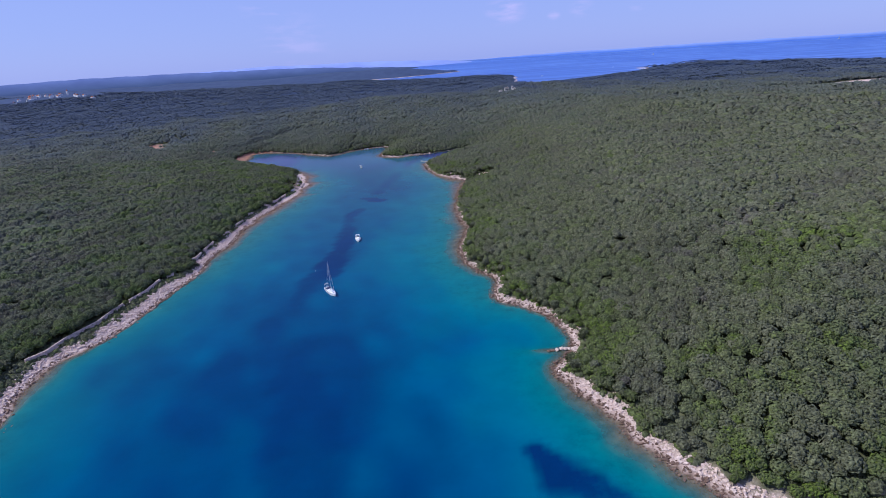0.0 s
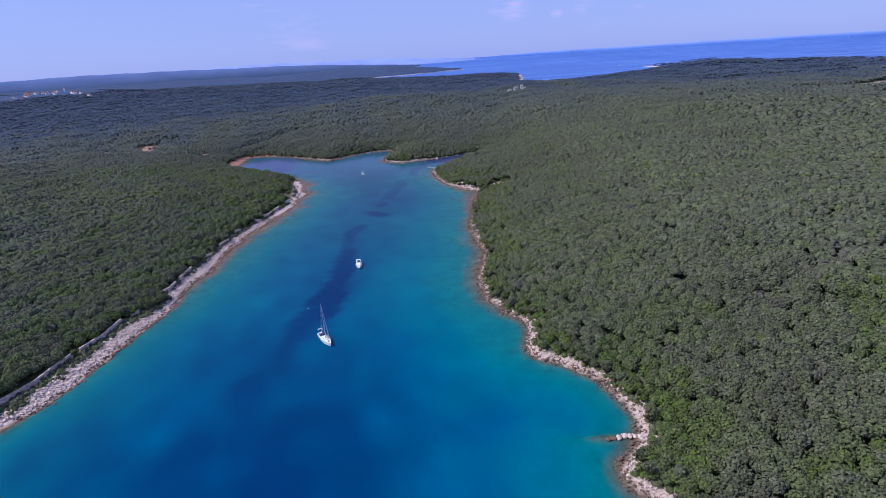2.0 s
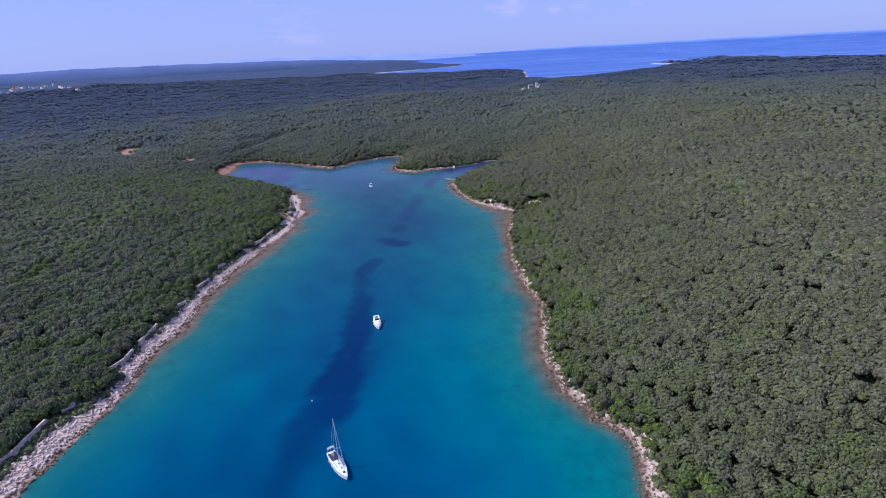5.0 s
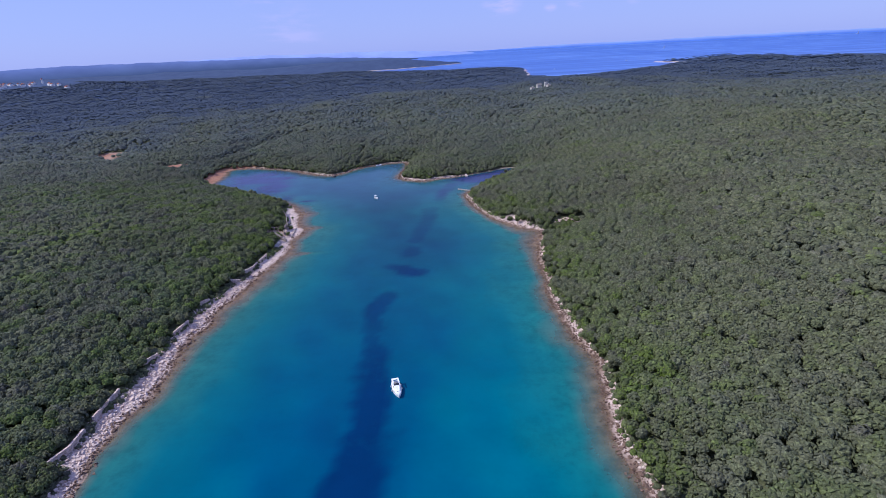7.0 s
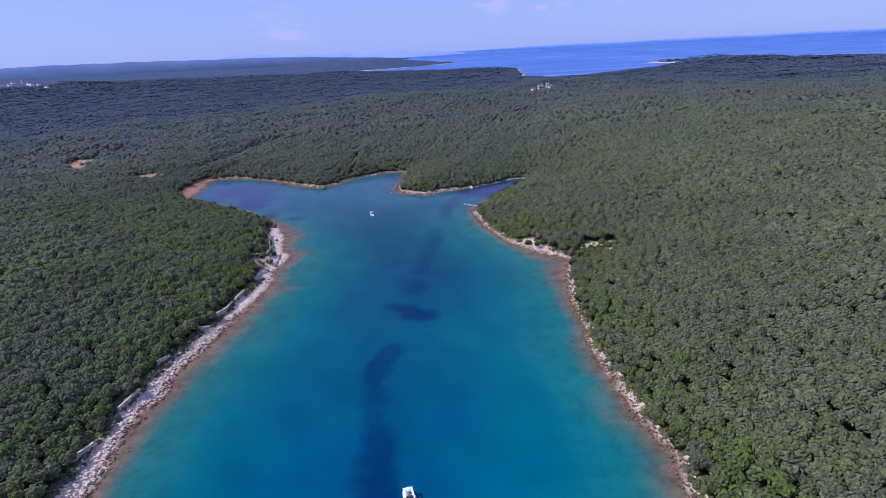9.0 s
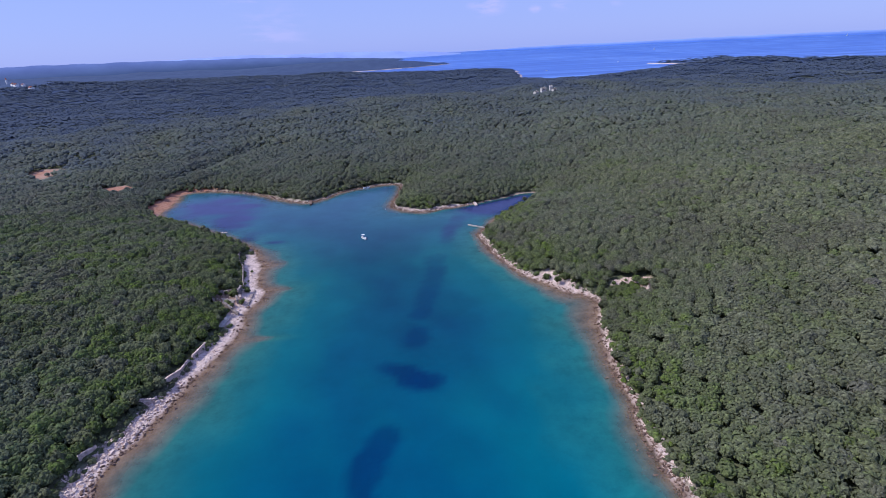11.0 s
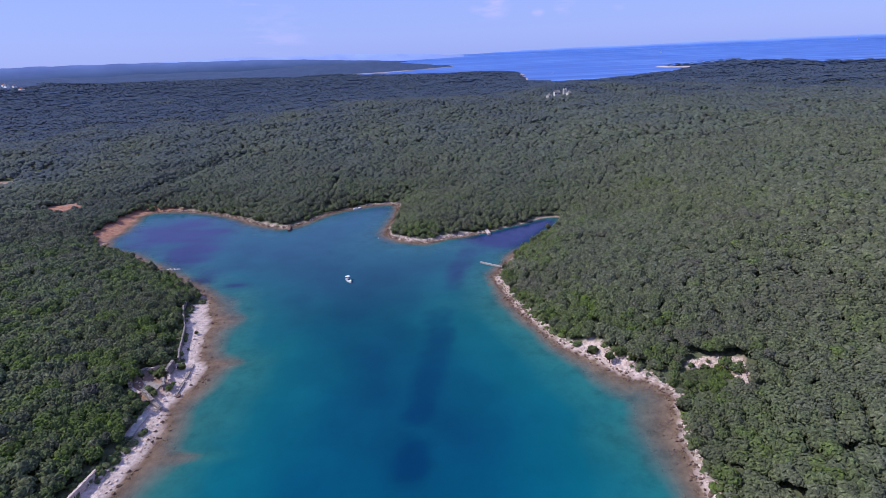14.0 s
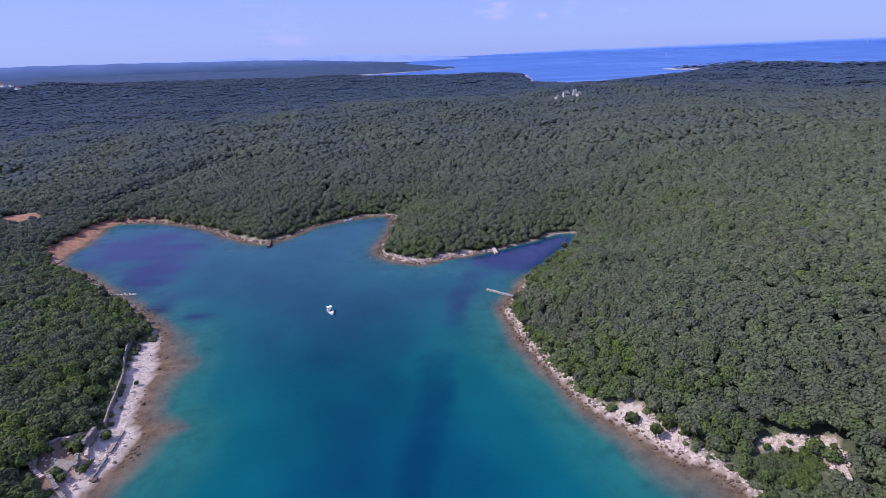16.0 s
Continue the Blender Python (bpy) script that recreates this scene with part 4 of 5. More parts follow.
rng = np.random.default_rng(131)
ROCKS = [stone_mesh("boulder", rng, LIME) for _ in range(6)]
BROWNS = [stone_mesh("boulder", rng, WETROCK) for _ in range(4)]
for a, b in zip(COAST[:-1], COAST[1:]):
    m_ = (a + b) / 2
    if not (90 < m_[1] < 690) or rng.random() > (0.07 if m_[0] < -100 and 415 < m_[1] < 545 else 0.62):
        continue
    side = np.array([b[1] - a[1], a[0] - b[0]]) / (np.hypot(*(b - a)) + 1e-6)
    wide = float(band(m_[0], m_[1]))
    out = rng.uniform(-1.5, min(wide, 5))
    p = m_ + (b - a) * rng.uniform(-0.5, 0.5)
    for s_ in (1, -1):
        q = p + side * out * s_
        if abs(float(coast(q[0], q[1])) - out) < 0.8:
            break
    wet_one = out < 0.6
    if float(calm(q[0], q[1])) > 0.3 or float(bell(q[0], q[1], -252, 650, 18, 36)) > 0.3:
        continue
    size = rng.uniform(0.7, 1.5)
    ob = new("boulder", (BROWNS if wet_one else ROCKS)[rng.integers(0, 4)])
    ob.matrix_world = pose(q[0], q[1], max(float(height(q[0], q[1])), -0.35) + 0.18 * size, rng.uniform(-15, 15), rng.uniform(-15, 15), rng.uniform(0, 360)) @ Matrix.Scale(size, 4)
    tagged(ob, "dark wet boulder at the waterline" if wet_one else "weathered white limestone boulder on the shore", "boulder", "shore boulders")

# ------------------------------------------------------------------ dry-stone walls
def courses(bm, a, b, high, thick, z0, z1, rng, stone=0.75):
    """Rough stone courses between two points of the plan."""
    a, b = Vector((*a, 0)), Vector((*b, 0))
    run = (b - a).length
    along = (b - a).normalized()
    cross = Vector((-along.y, along.x, 0))
    for c in range(max(1, round(high / 0.42))):
        t = -rng.uniform(0, 0.3)
        while t < run:
            s_ = stone * rng.uniform(0.6, 1.4)
            mid = a + along * (t + s_ / 2)
            zz = z0 + (z1 - z0) * min(max(t / run, 0), 1) + 0.42 * c + 0.16
            made = bmesh.ops.create_cube(bm, size=1.0)
            for v in made["verts"]:
                p = v.co.copy()
                j = Vector(rng.uniform(-0.06, 0.06, 3))
                v.co = mid + along * (p.x * (s_ - 0.03)) + cross * (p.y * thick * rng.uniform(0.85, 1.1)) + Vector((0, 0, zz + p.z * 0.42)) + j
            t += s_


def ground_z(x, y):
    return float(height(x, y))


def stone_wall(points, high, thick, label, rng, mat=LIME):
    wall = new("stone_wall")
    wall.location = (*points[0], ground_z(*points[0]))
    for a, b in zip(points, points[1:]):
        bm = bmesh.new()
        courses(bm, a, b, high, thick, ground_z(*a) - 0.25, ground_z(*b) - 0.25, rng)
        bmesh.ops.translate(bm, verts=bm.verts, vec=-Vector(wall.location))
        part("stonework", bm, mat, wall)
    return tagged(wall, label, "wall", "terrace walls")


rng = np.random.default_rng(141)
for pts in WALLS:
    stone_wall(pts, 2.1 if pts[0][1] < 450 else 1.9, 0.6 if pts[0][1] < 450 else 0.45, "low dry-stone terrace wall between scrub and woods", rng, LIME if pts[0][1] < 450 else SHADEWALL)
stone_wall([(-133.6, 481), (-132.7, 473)], 0.9, 0.7, "low dark shore revetment of stacked stones", rng, SHADEWALL)
stone_wall([(-132.5, 471), (-132.2, 464)], 0.9, 0.7, "low dark shore revetment of stacked stones", rng, SHADEWALL)
stone_wall([(36.6, 456), (34.5, 449.5)], 1.4, 0.8, "tumbled stone wall beside a rubble clearing", rng)

# ruined house on the western shore
ruin = new("ruined_house")
ruin.location = (-140, 470, ground_z(-140, 470))
for a, b, h in [((-138.3, 477.8), (-138.0, 473.2), 3.3), ((-138.0, 473.2), (-136.7, 470.6), 1.4), ((-145.6, 475.2), (-140.0, 479.6), 1.3), ((-147.4, 472.6), (-145.6, 475.2), 1.8), ((-137.6, 469.2), (-136.4, 466.4), 2.4),
                ((-147.4, 468.6), (-146.0, 465.6), 2.4), ((-146.0, 465.6), (-142.8, 463.6), 0.9), ((-141.2, 463.6), (-136.6, 459.6), 2.2), ((-136.6, 459.6), (-133.6, 457.4), 1.5)]:
    bm = bmesh.new()
    courses(bm, a, b, h, 0.9, ground_z(*a) - 0.3, ground_z(*b) - 0.3, rng, 0.6)
    bmesh.ops.translate(bm, verts=bm.verts, vec=-Vector(ruin.location))
    part("wall_fragment", bm, LIME if h < 1.45 else SHADEWALL, ruin)


def slab(corners, thick, lift, origin):
    """A worn paved patch lying on the ground."""
    bm = bmesh.new()
    vs = [bm.verts.new(Vector((x, y, ground_z(x, y) + lift)) - Vector(origin)) for x, y in corners]
    top = bm.faces.new(vs)
    made = bmesh.ops.extrude_face_region(bm, geom=[top])
    bmesh.ops.translate(bm, verts=[g_ for g_ in made["geom"] if isinstance(g_, bmesh.types.BMVert)], vec=(0, 0, -thick))
    bmesh.ops.recalc_face_normals(bm, faces=bm.faces)
    return bm


part("stone_floor", slab([(-142.6, 465.4), (-138.2, 464.6), (-137.9, 468.4), (-143.4, 469.4)], 0.7, 0.35, ruin.location), PAVING, ruin, "pale paved floor")
tagged(ruin, "roofless ruin of a pale stone house on the shore", "ruin")
terrace = new("stone_terrace")
terrace.location = (-136, 446, ground_z(-136, 446))
part("ramp", slab([(-137.0, 444), (-135.0, 443.4), (-135.4, 454), (-137.0, 455.2)], 0.8, 0.6, terrace.location), CONCRETE, terrace)
tagged(terrace, "pale worn stone ramp above the shore", "terrace")

x, y = scatter(18, 46, 440, 468, 0.62, 151)
k = clearing(x, y) > 0.25
rubble("rubble", x[k], y[k], np.random.default_rng(152).uniform(0.4, 0.95, k.sum()) ** 1.6, LIME, "pale tumbled rubble of a fallen house")
x, y = scatter(-150, -130, 455, 485, 1.1, 153)
k = (clearing(x, y) > 0.45) & (np.random.default_rng(154).random(len(x)) < 0.25)
rubble("rubble", x[k], y[k], np.random.default_rng(155).uniform(0.25, 0.8, k.sum()), LIME, "pale tumbled rubble around a ruin")

# ------------------------------------------------------------------ piers
def box(bm, x0, x1, y0, y1, z0, z1, m=None, bevel=0.0):
    made = bmesh.ops.create_cube(bm, size=1.0, matrix=(m or Matrix()) @ Matrix.Translation(((x0 + x1) / 2, (y0 + y1) / 2, (z0 + z1) / 2)) @ Matrix.Diagonal((x1 - x0, y1 - y0, z1 - z0, 1)))
    if bevel:
        es = list({e for v in made["verts"] for e in v.link_edges})
        bmesh.ops.bevel(bm, geom=es, offset=bevel, segments=1, affect="EDGES")


def rod(bm, a, b, r0, r1=None, sides=6):
    a, b = Vector(a), Vector(b)
    m = Matrix.Translation((a + b) / 2) @ (b - a).to_track_quat("Z", "Y").to_matrix().to_4x4()
    bmesh.ops.create_cone(bm, cap_ends=True, segments=sides, radius1=r0, radius2=r0 if r1 is None else r1, depth=(b - a).length, matrix=m)


def pier(a, b, wide, top, label, mat, name="pier"):
    """A narrow masonry pier from the shore out to b, in blocks, with a coping."""
    a, b = Vector((*a, 0)), Vector((*b, 0))
    ob = new(name)
    ob.matrix_world = Matrix.Translation(a) @ pose(0, 0, 0, 0, 0, math.degrees(math.atan2(b.y - a.y, b.x - a.x)))
    run = (b - a).length
    k = max(3, round(run / 1.8))
    for i in range(k):
        bm = bmesh.new()
        box(bm, run * i / k + 0.02, run * (i + 1) / k - 0.02, -wide / 2, wide / 2, -1.6, top - 0.12 + rng.uniform(-0.05, 0.03), None, 0.06)
        part("block", bm, mat, ob)
    bm = bmesh.new()
    box(bm, 0, run + 0.05, -wide / 2 - 0.06, wide / 2 + 0.06, top - 0.1, top + 0.05, None, 0.03)
    part("coping", bm, mat, ob)
    return tagged(ob, label, "pier")


jetty = pier((-17.5, 552.5), (-29.8, 562), 0.85, 0.6, "narrow pale concrete jetty at the mouth of an inlet", CONCRETE, "jetty")
for i in range(3):
    bm = bmesh.new()
    rod(bm, (4 + 4.5 * i, 0.45, 0.7), (4 + 4.5 * i, 0.45, 1.35), 0.11, 0.09, 8)
    rod(bm, (4 + 4.5 * i, 0.45, 1.35), (4 + 4.5 * i, 0.45, 1.45), 0.16, 0.14, 8)
    part("bollard", bm, DARK, jetty, "dark iron bollard")
pier((-139.6, 637.5), (-137, 626.5), 1.6, 1.1, "weathered dark stone pier on the far shore", WETROCK)
pier((-22, 611.5), (-21, 602.5), 1.5, 1.0, "short pale stone pier on a wooded point", LIME)
old = new("sunken_pier")
old.location = (36, 167, 0)
rngp = np.random.default_rng(161)
for i in range(26):
    px = 30.5 + 11.5 * rngp.random()
    py = 167.6 - 0.22 * (px - 36) ** 2 * 0.12 + rngp.normal(0, 0.5)
    me = (ROCKS if px > 34 else BROWNS)[rngp.integers(0, 4)]
    ob = new("stone", me)
    ob.parent = old
    sc = rngp.uniform(0.8, 1.6)
    ob.matrix_local = pose(px - 36, py - 167, 0.1 + 0.035 * (px - 30), 0, 0, rngp.uniform(0, 360)) @ Matrix.Scale(sc, 4)
tagged(old, "half-sunken old pier of loose stones", "pier")
spit = new("stone_groyne")
spit.location = (-183, 573.5, 0)
for i in range(14):
    ob = new("stone", ROCKS[i % 6])
    ob.parent = spit
    ob.matrix_local = pose(-5 + 0.75 * i, rngp.normal(0, 0.35), 0.05, 0, 0, rngp.uniform(0, 360)) @ Matrix.Scale(rngp.uniform(0.7, 1.2), 4)
tagged(spit, "thin groyne of pale stones near a red beach", "groyne")

# ------------------------------------------------------------------ boats
def hull_mesh(length, beam, free, fine=0.55, stern=0.75, draft=0.45):
    """A boat's shell: bow towards +x, waterline at z = 0."""
    bm = bmesh.new()
    k, rings = 12, []
    for i in range(k + 1):
        t = i / k
        x = -length / 2 + length * t
        b = beam / 2 * (stern + (1 - stern) * math.sin(min(t / 0.45, 1) * math.pi / 2)) * (1 - max(0, (t - 0.45) / 0.55) ** (1.6 + fine)) + 0.02
        sh = free * (0.88 + 0.32 * t * t)
        rake = 0.06 * length * max(0, t - 0.8) / 0.2
        ring = []
        for f, z, dx in ((0.0, -draft * (1 - 0.6 * t), -rake), (0.72, -draft * 0.55 * (1 - 0.6 * t), -rake), (0.94, 0.12, -rake * 0.5), (1.0, sh * 0.7, 0), (0.985, sh, rake * 0.2)):
            ring.append((x + dx, b * f, z))
        pts = [(px, -py, pz) for px, py, pz in ring[:0:-1]] + ring
        rings.append([bm.verts.new(p) for p in pts])
    for r0, r1 in zip(rings, rings[1:]):
        for j in range(len(r0) - 1):
            bm.faces.new((r0[j], r0[j + 1], r1[j + 1], r1[j]))
    bm.faces.new(rings[0][::-1])
    bm.faces.new(rings[-1])
    bmesh.ops.recalc_face_normals(bm, faces=bm.faces)
    return bm, [(v[0].co.copy(), v[-1].co.copy()) for v in rings]


def deck_mesh(edges, inset, lift, crown=0.05):
    bm = bmesh.new()
    rows = []
    for a, b in edges:
        m_ = (a + b) / 2
        rows.append([bm.verts.new((a.x, a.y * inset, a.z + lift)), bm.verts.new((m_.x, 0, m_.z + lift + crown)), bm.verts.new((b.x, b.y * inset, b.z + lift))])
    for p, q in zip(rows, rows[1:]):
        for j in range(2):
            bm.faces.new((p[j], p[j + 1], q[j + 1], q[j]))
    made = bmesh.ops.extrude_face_region(bm, geom=bm.faces[:])
    bmesh.ops.translate(bm, verts=[g_ for g_ in made["geom"] if isinstance(g_, bmesh.types.BMVert)], vec=(0, 0, 0.04))
    bmesh.ops.recalc_face_normals(bm, faces=bm.faces)
    return bm


def shaped(bm, stations):
    """A superstructure lofted over stations (x, half width, z low, z high, top inset)."""
    rows = []
    for x, w, z0, z1, ins in stations:
        rows.append([bm.verts.new(p) for p in ((x, -w, z0), (x, -w * ins, z1 * 0.94 + z0 * 0.06), (x, -w * ins * 0.7, z1), (x, w * ins * 0.7, z1), (x, w * ins, z1 * 0.94 + z0 * 0.06), (x, w, z0))])
    for p, q in zip(rows, rows[1:]):
        for j in range(5):
            bm.faces.new((p[j], p[j + 1], q[j + 1], q[j]))
    bm.faces.new(rows[0][::-1])
    bm.faces.new(rows[-1])
    bmesh.ops.recalc_face_normals(bm, faces=bm.faces)


def sailing_yacht(m):
    ob = new("sailing_yacht")
    bm, edges = hull_mesh(12.4, 3.9, 1.25)
    hull = part("hull", bm, WHITE, ob)
    bm = bmesh.new()
    for s_ in (-1, 1):
        for i in range(9):
            a, b = [Vector(edges[i + 1 + q][0 if s_ < 0 else 1]) for q in (0, 1)]
            rod(bm, a * 1.0 + Vector((0, s_ * 0.015, -0.28)), b + Vector((0, s_ * 0.015, -0.28)), 0.045, None, 5)
    part("stripe", bm, NAVY, hull, "dark blue stripe")
    part("deck", deck_mesh(edges, 0.97, 0.0), WHITE, ob)
    bm = bmesh.new()
    shaped(bm, [(-1.9, 1.25, 1.2, 1.85, 0.8), (0.2, 1.2, 1.25, 1.82, 0.8), (2.0, 0.95, 1.3, 1.72, 0.8), (3.3, 0.5, 1.35, 1.5, 0.8)])
    cabin = part("coachroof", bm, WHITE, ob)
    for s_ in (-1, 1):
        bm = bmesh.new()
        box(bm, -1.5, 1.6, s_ * 1.1 - 0.03, s_ * 1.1 + 0.03, 1.48, 1.68, None, 0.02)
        part("window", bm, DARK, cabin, "dark cabin window")
    for hx, sz in ((0.6, 0.32), (4.1, 0.34), (2.4, 0.22)):
        bm = bmesh.new()
        hz = 1.86 if hx < 2 else (1.72 if hx < 3 else 1.52)
        box(bm, hx - sz, hx + sz, -sz, sz, hz - 0.05, hz + 0.06, None, 0.03)
        part("hatch", bm, DARK, ob, "dark glazed hatch")
    bm = bmesh.new()
    box(bm, -5.3, -2.0, -0.75, 0.75, 1.12, 1.22)
    part("cockpit_floor", bm, TEAK, ob, "brown teak cockpit floor")
    for s_ in (-1, 1):
        bm = bmesh.new()
        box(bm, -5.2, -2.1, s_ * 1.02 - 0.28, s_ * 1.02 + 0.28, 1.15, 1.5, None, 0.06)
        part("cockpit_bench", bm, NAVY, ob, "dark blue cockpit cushions")
    bm = bmesh.new()
    bmesh.ops.create_circle(bm, segments=20, radius=0.5)
    ring = bm.edges[:]
    made = bmesh.ops.extrude_edge_only(bm, edges=ring)
    bmesh.ops.scale(bm, verts=[g_ for g_ in made["geom"] if isinstance(g_, bmesh.types.BMVert)], vec=(0.88, 0.88, 1))
    bmesh.ops.solidify(bm, geom=bm.faces[:], thickness=0.04)
    bmesh.ops.transform(bm, matrix=pose(-4.3, 0, 1.85, 0, 90, 0), verts=bm.verts)
    part("steering_wheel", bm, ALU, ob, "steel steering wheel")
    bm = bmesh.new()
    rod(bm, (0.9, 0, 1.5), (0.75, 0, 16.6), 0.11, 0.06, 10)
    mast = part("mast", bm, ALU, ob, "tall silver aluminium mast")
    for z_ in (7.0, 11.6):
        bm = bmesh.new()
        rod(bm, (0.75, -1.05 + 0.03 * z_, z_), (0.75, 1.05 - 0.03 * z_, z_), 0.04)
        part("spreader", bm, ALU, mast)
    bm = bmesh.new()
    rod(bm, (0.8, 0, 2.75), (-3.9, 0, 2.85), 0.09)
    boom = part("boom", bm, ALU, ob)
    bm = bmesh.new()
    rod(bm, (0.6, 0, 2.98), (-3.7, 0, 3.02), 0.26, 0.15, 8)
    part("sail_cover", bm, NAVY, boom, "dark blue sail cover")
    bm = bmesh.new()
    rod(bm, (5.9, 0, 1.65), (0.8, 0, 15.6), 0.05, 0.03, 6)
    part("furled_jib", bm, WHITE, ob, "white furled foresail")
    for a, b in (((-6.1, 0, 1.25), (0.75, 0, 16.5)), ((0.5, -1.85, 1.4), (0.75, 0, 16.2)), ((0.5, 1.85, 1.4), (0.75, 0, 16.2))):
        bm = bmesh.new()
        rod(bm, a, b, 0.018, None, 4)
        part("stay", bm, ALU, ob, "thin steel rigging wire")
    bm = bmesh.new()
    for i in range(7):
        y0 = -1.5 + 3.0 * i / 6
        if i < 6:
            box(bm, -5.9, -5.0, y0 * 0.8, y0 * 0.8 + 0.4, 3.02 + 0.1 * math.sin(math.pi * (i + 0.5) / 6), 3.08 + 0.1 * math.sin(math.pi * (i + 0.5) / 6))
    bimini = part("bimini", bm, GREYDECK, ob, "pale grey canvas sunshade over the stern")
    for px in (-5.8, -5.1):
        for s_ in (-1, 1):
            bm = bmesh.new()
            rod(bm, (px, 1.15 * s_, 1.25), (px, 1.15 * s_, 3.04), 0.025)
            part("pole", bm, ALU, bimini)
    bm = bmesh.new()
    shaped(bm, [(-2.6, 1.15, 1.5, 2.35, 0.85), (-1.9, 1.15, 1.6, 2.35, 0.85), (-1.2, 1.05, 1.75, 1.95, 0.85)])
    part("sprayhood", bm, NAVY, ob, "dark blue canvas sprayhood")
    for s_ in (-1, 1):
        bm = bmesh.new()
        prev = None
        for i in range(1, 12, 2):
            e = edges[i][0 if s_ < 0 else 1]
            rod(bm, e, e + Vector((0, 0, 0.62)), 0.016, None, 4)
            if prev is not None:
                rod(bm, prev + Vector((0, 0, 0.6)), e + Vector((0, 0, 0.6)), 0.01, None, 4)
            prev = e
        part("guard_rail", bm, ALU, ob, "thin steel guard rail")
    for i in (3, 5, 7):
        bm = bmesh.new()
        e = edges[i][0]
        rod(bm, e + Vector((0, -0.16, -0.2)), e + Vector((0, -0.16, -0.8)), 0.13, 0.13, 8)
        part("fender", bm, WHITE, ob)
    ob.matrix_world = m
    return tagged(ob, "white sailing yacht at anchor with bare mast", "sailboat")


def motor_yacht(m):
    ob = new("motor_boat")
    bm, edges = hull_mesh(9.9, 3.3, 1.2, 0.35, 0.86)
    part("hull", bm, WHITE, ob)
    part("deck", deck_mesh(edges, 0.96, 0.0), WHITE, ob)
    bm = bmesh.new()
    shaped(bm, [(-1.6, 1.25, 1.15, 2.35, 0.8), (-0.5, 1.2, 1.2, 2.2, 0.8), (0.6, 1.15, 1.25, 1.85, 0.82), (3.4, 0.55, 1.3, 1.5, 0.8)])
    cabin = part("cabin", bm, WHITE, ob)
    bm = bmesh.new()
    shaped(bm, [(-1.5, 1.06, 1.9, 2.42, 0.86), (-1.0, 1.05, 1.9, 2.38, 0.86), (-0.45, 1.0, 1.9, 2.24, 0.86)])
    part("windscreen", bm, DARK, cabin, "dark raked windscreen")
    for s_ in (-1, 1):
        bm = bmesh.new()
        box(bm, -0.9, 0.6, s_ * 1.12 - 0.03, s_ * 1.12 + 0.03, 1.5, 1.75, None, 0.02)
        part("side_window", bm, DARK, cabin, "dark side window")
    bm = bmesh.new()
    box(bm, -4.3, -1.5, -1.1, 1.1, 1.1, 1.17)
    part("cockpit_floor", bm, GREYDECK, ob, "grey cockpit floor")
    bm = bmesh.new()
    box(bm, -4.5, -3.9, -1.15, 1.15, 1.15, 1.6, None, 0.08)
    part("stern_seat", bm, WHITE, ob)
    bm = bmesh.new()
    box(bm, -3.0, -2.0, -0.5, 0.5, 1.17, 1.55, None, 0.06)
    part("table", bm, GREYDECK, ob)
    bm = bmesh.new()
    for a, b in (((-4.1, -1.25), (-1.4, -1.1)), ((-4.1, 1.25), (-1.4, 1.1))):
        rod(bm, (*a, 1.2), (*a, 2.75), 0.05)
    top = part("arch_frame", bm, ALU, ob)
    bm = bmesh.new()
    box(bm, -4.3, -3.3, -1.3, 1.3, 2.72, 2.82, None, 0.04)
    box(bm, -3.3, -1.0, -1.3, -0.75, 2.72, 2.82, None, 0.04)
    box(bm, -3.3, -1.0, 0.75, 1.3, 2.72, 2.82, None, 0.04)
    part("hardtop", bm, WHITE, ob, "white hardtop with an open roof")
    bm = bmesh.new()
    box(bm, -5.7, -4.9, -1.25, 1.25, 0.25, 0.36, None, 0.04)
    part("swim_platform", bm, GREYDECK, ob)
    for s_ in (-1, 1):
        bm = bmesh.new()
        prev = None
        for i in range(6, 13):
            e = edges[i][0 if s_ < 0 else 1] * 0.97
            e = Vector((e.x, e.y, edges[i][0].z))
            rod(bm, e, e + Vector((0, 0, 0.55)), 0.018, None, 4)
            if prev is not None:
                rod(bm, prev + Vector((0, 0, 0.55)), e + Vector((0, 0, 0.55)), 0.018, None, 4)
            prev = e
        part("bow_rail", bm, ALU, ob, "steel bow rail")
        for i in (3, 6):
            bm = bmesh.new()
            e = edges[i][0 if s_ < 0 else 1]
            rod(bm, e + Vector((0, 0.17 * s_, -0.15)), e + Vector((0, 0.17 * s_, -0.75)), 0.14, 0.14, 8)
            part("fender", bm, WHITE, ob)
    bm = bmesh.new()
    box(bm, 2.2, 2.8, -0.3, 0.3, 1.5, 1.62, None, 0.03)
    part("hatch", bm, DARK, ob)
    ob.matrix_world = m
    return tagged(ob, "white motor cruiser at anchor over dark seagrass", "motorboat")


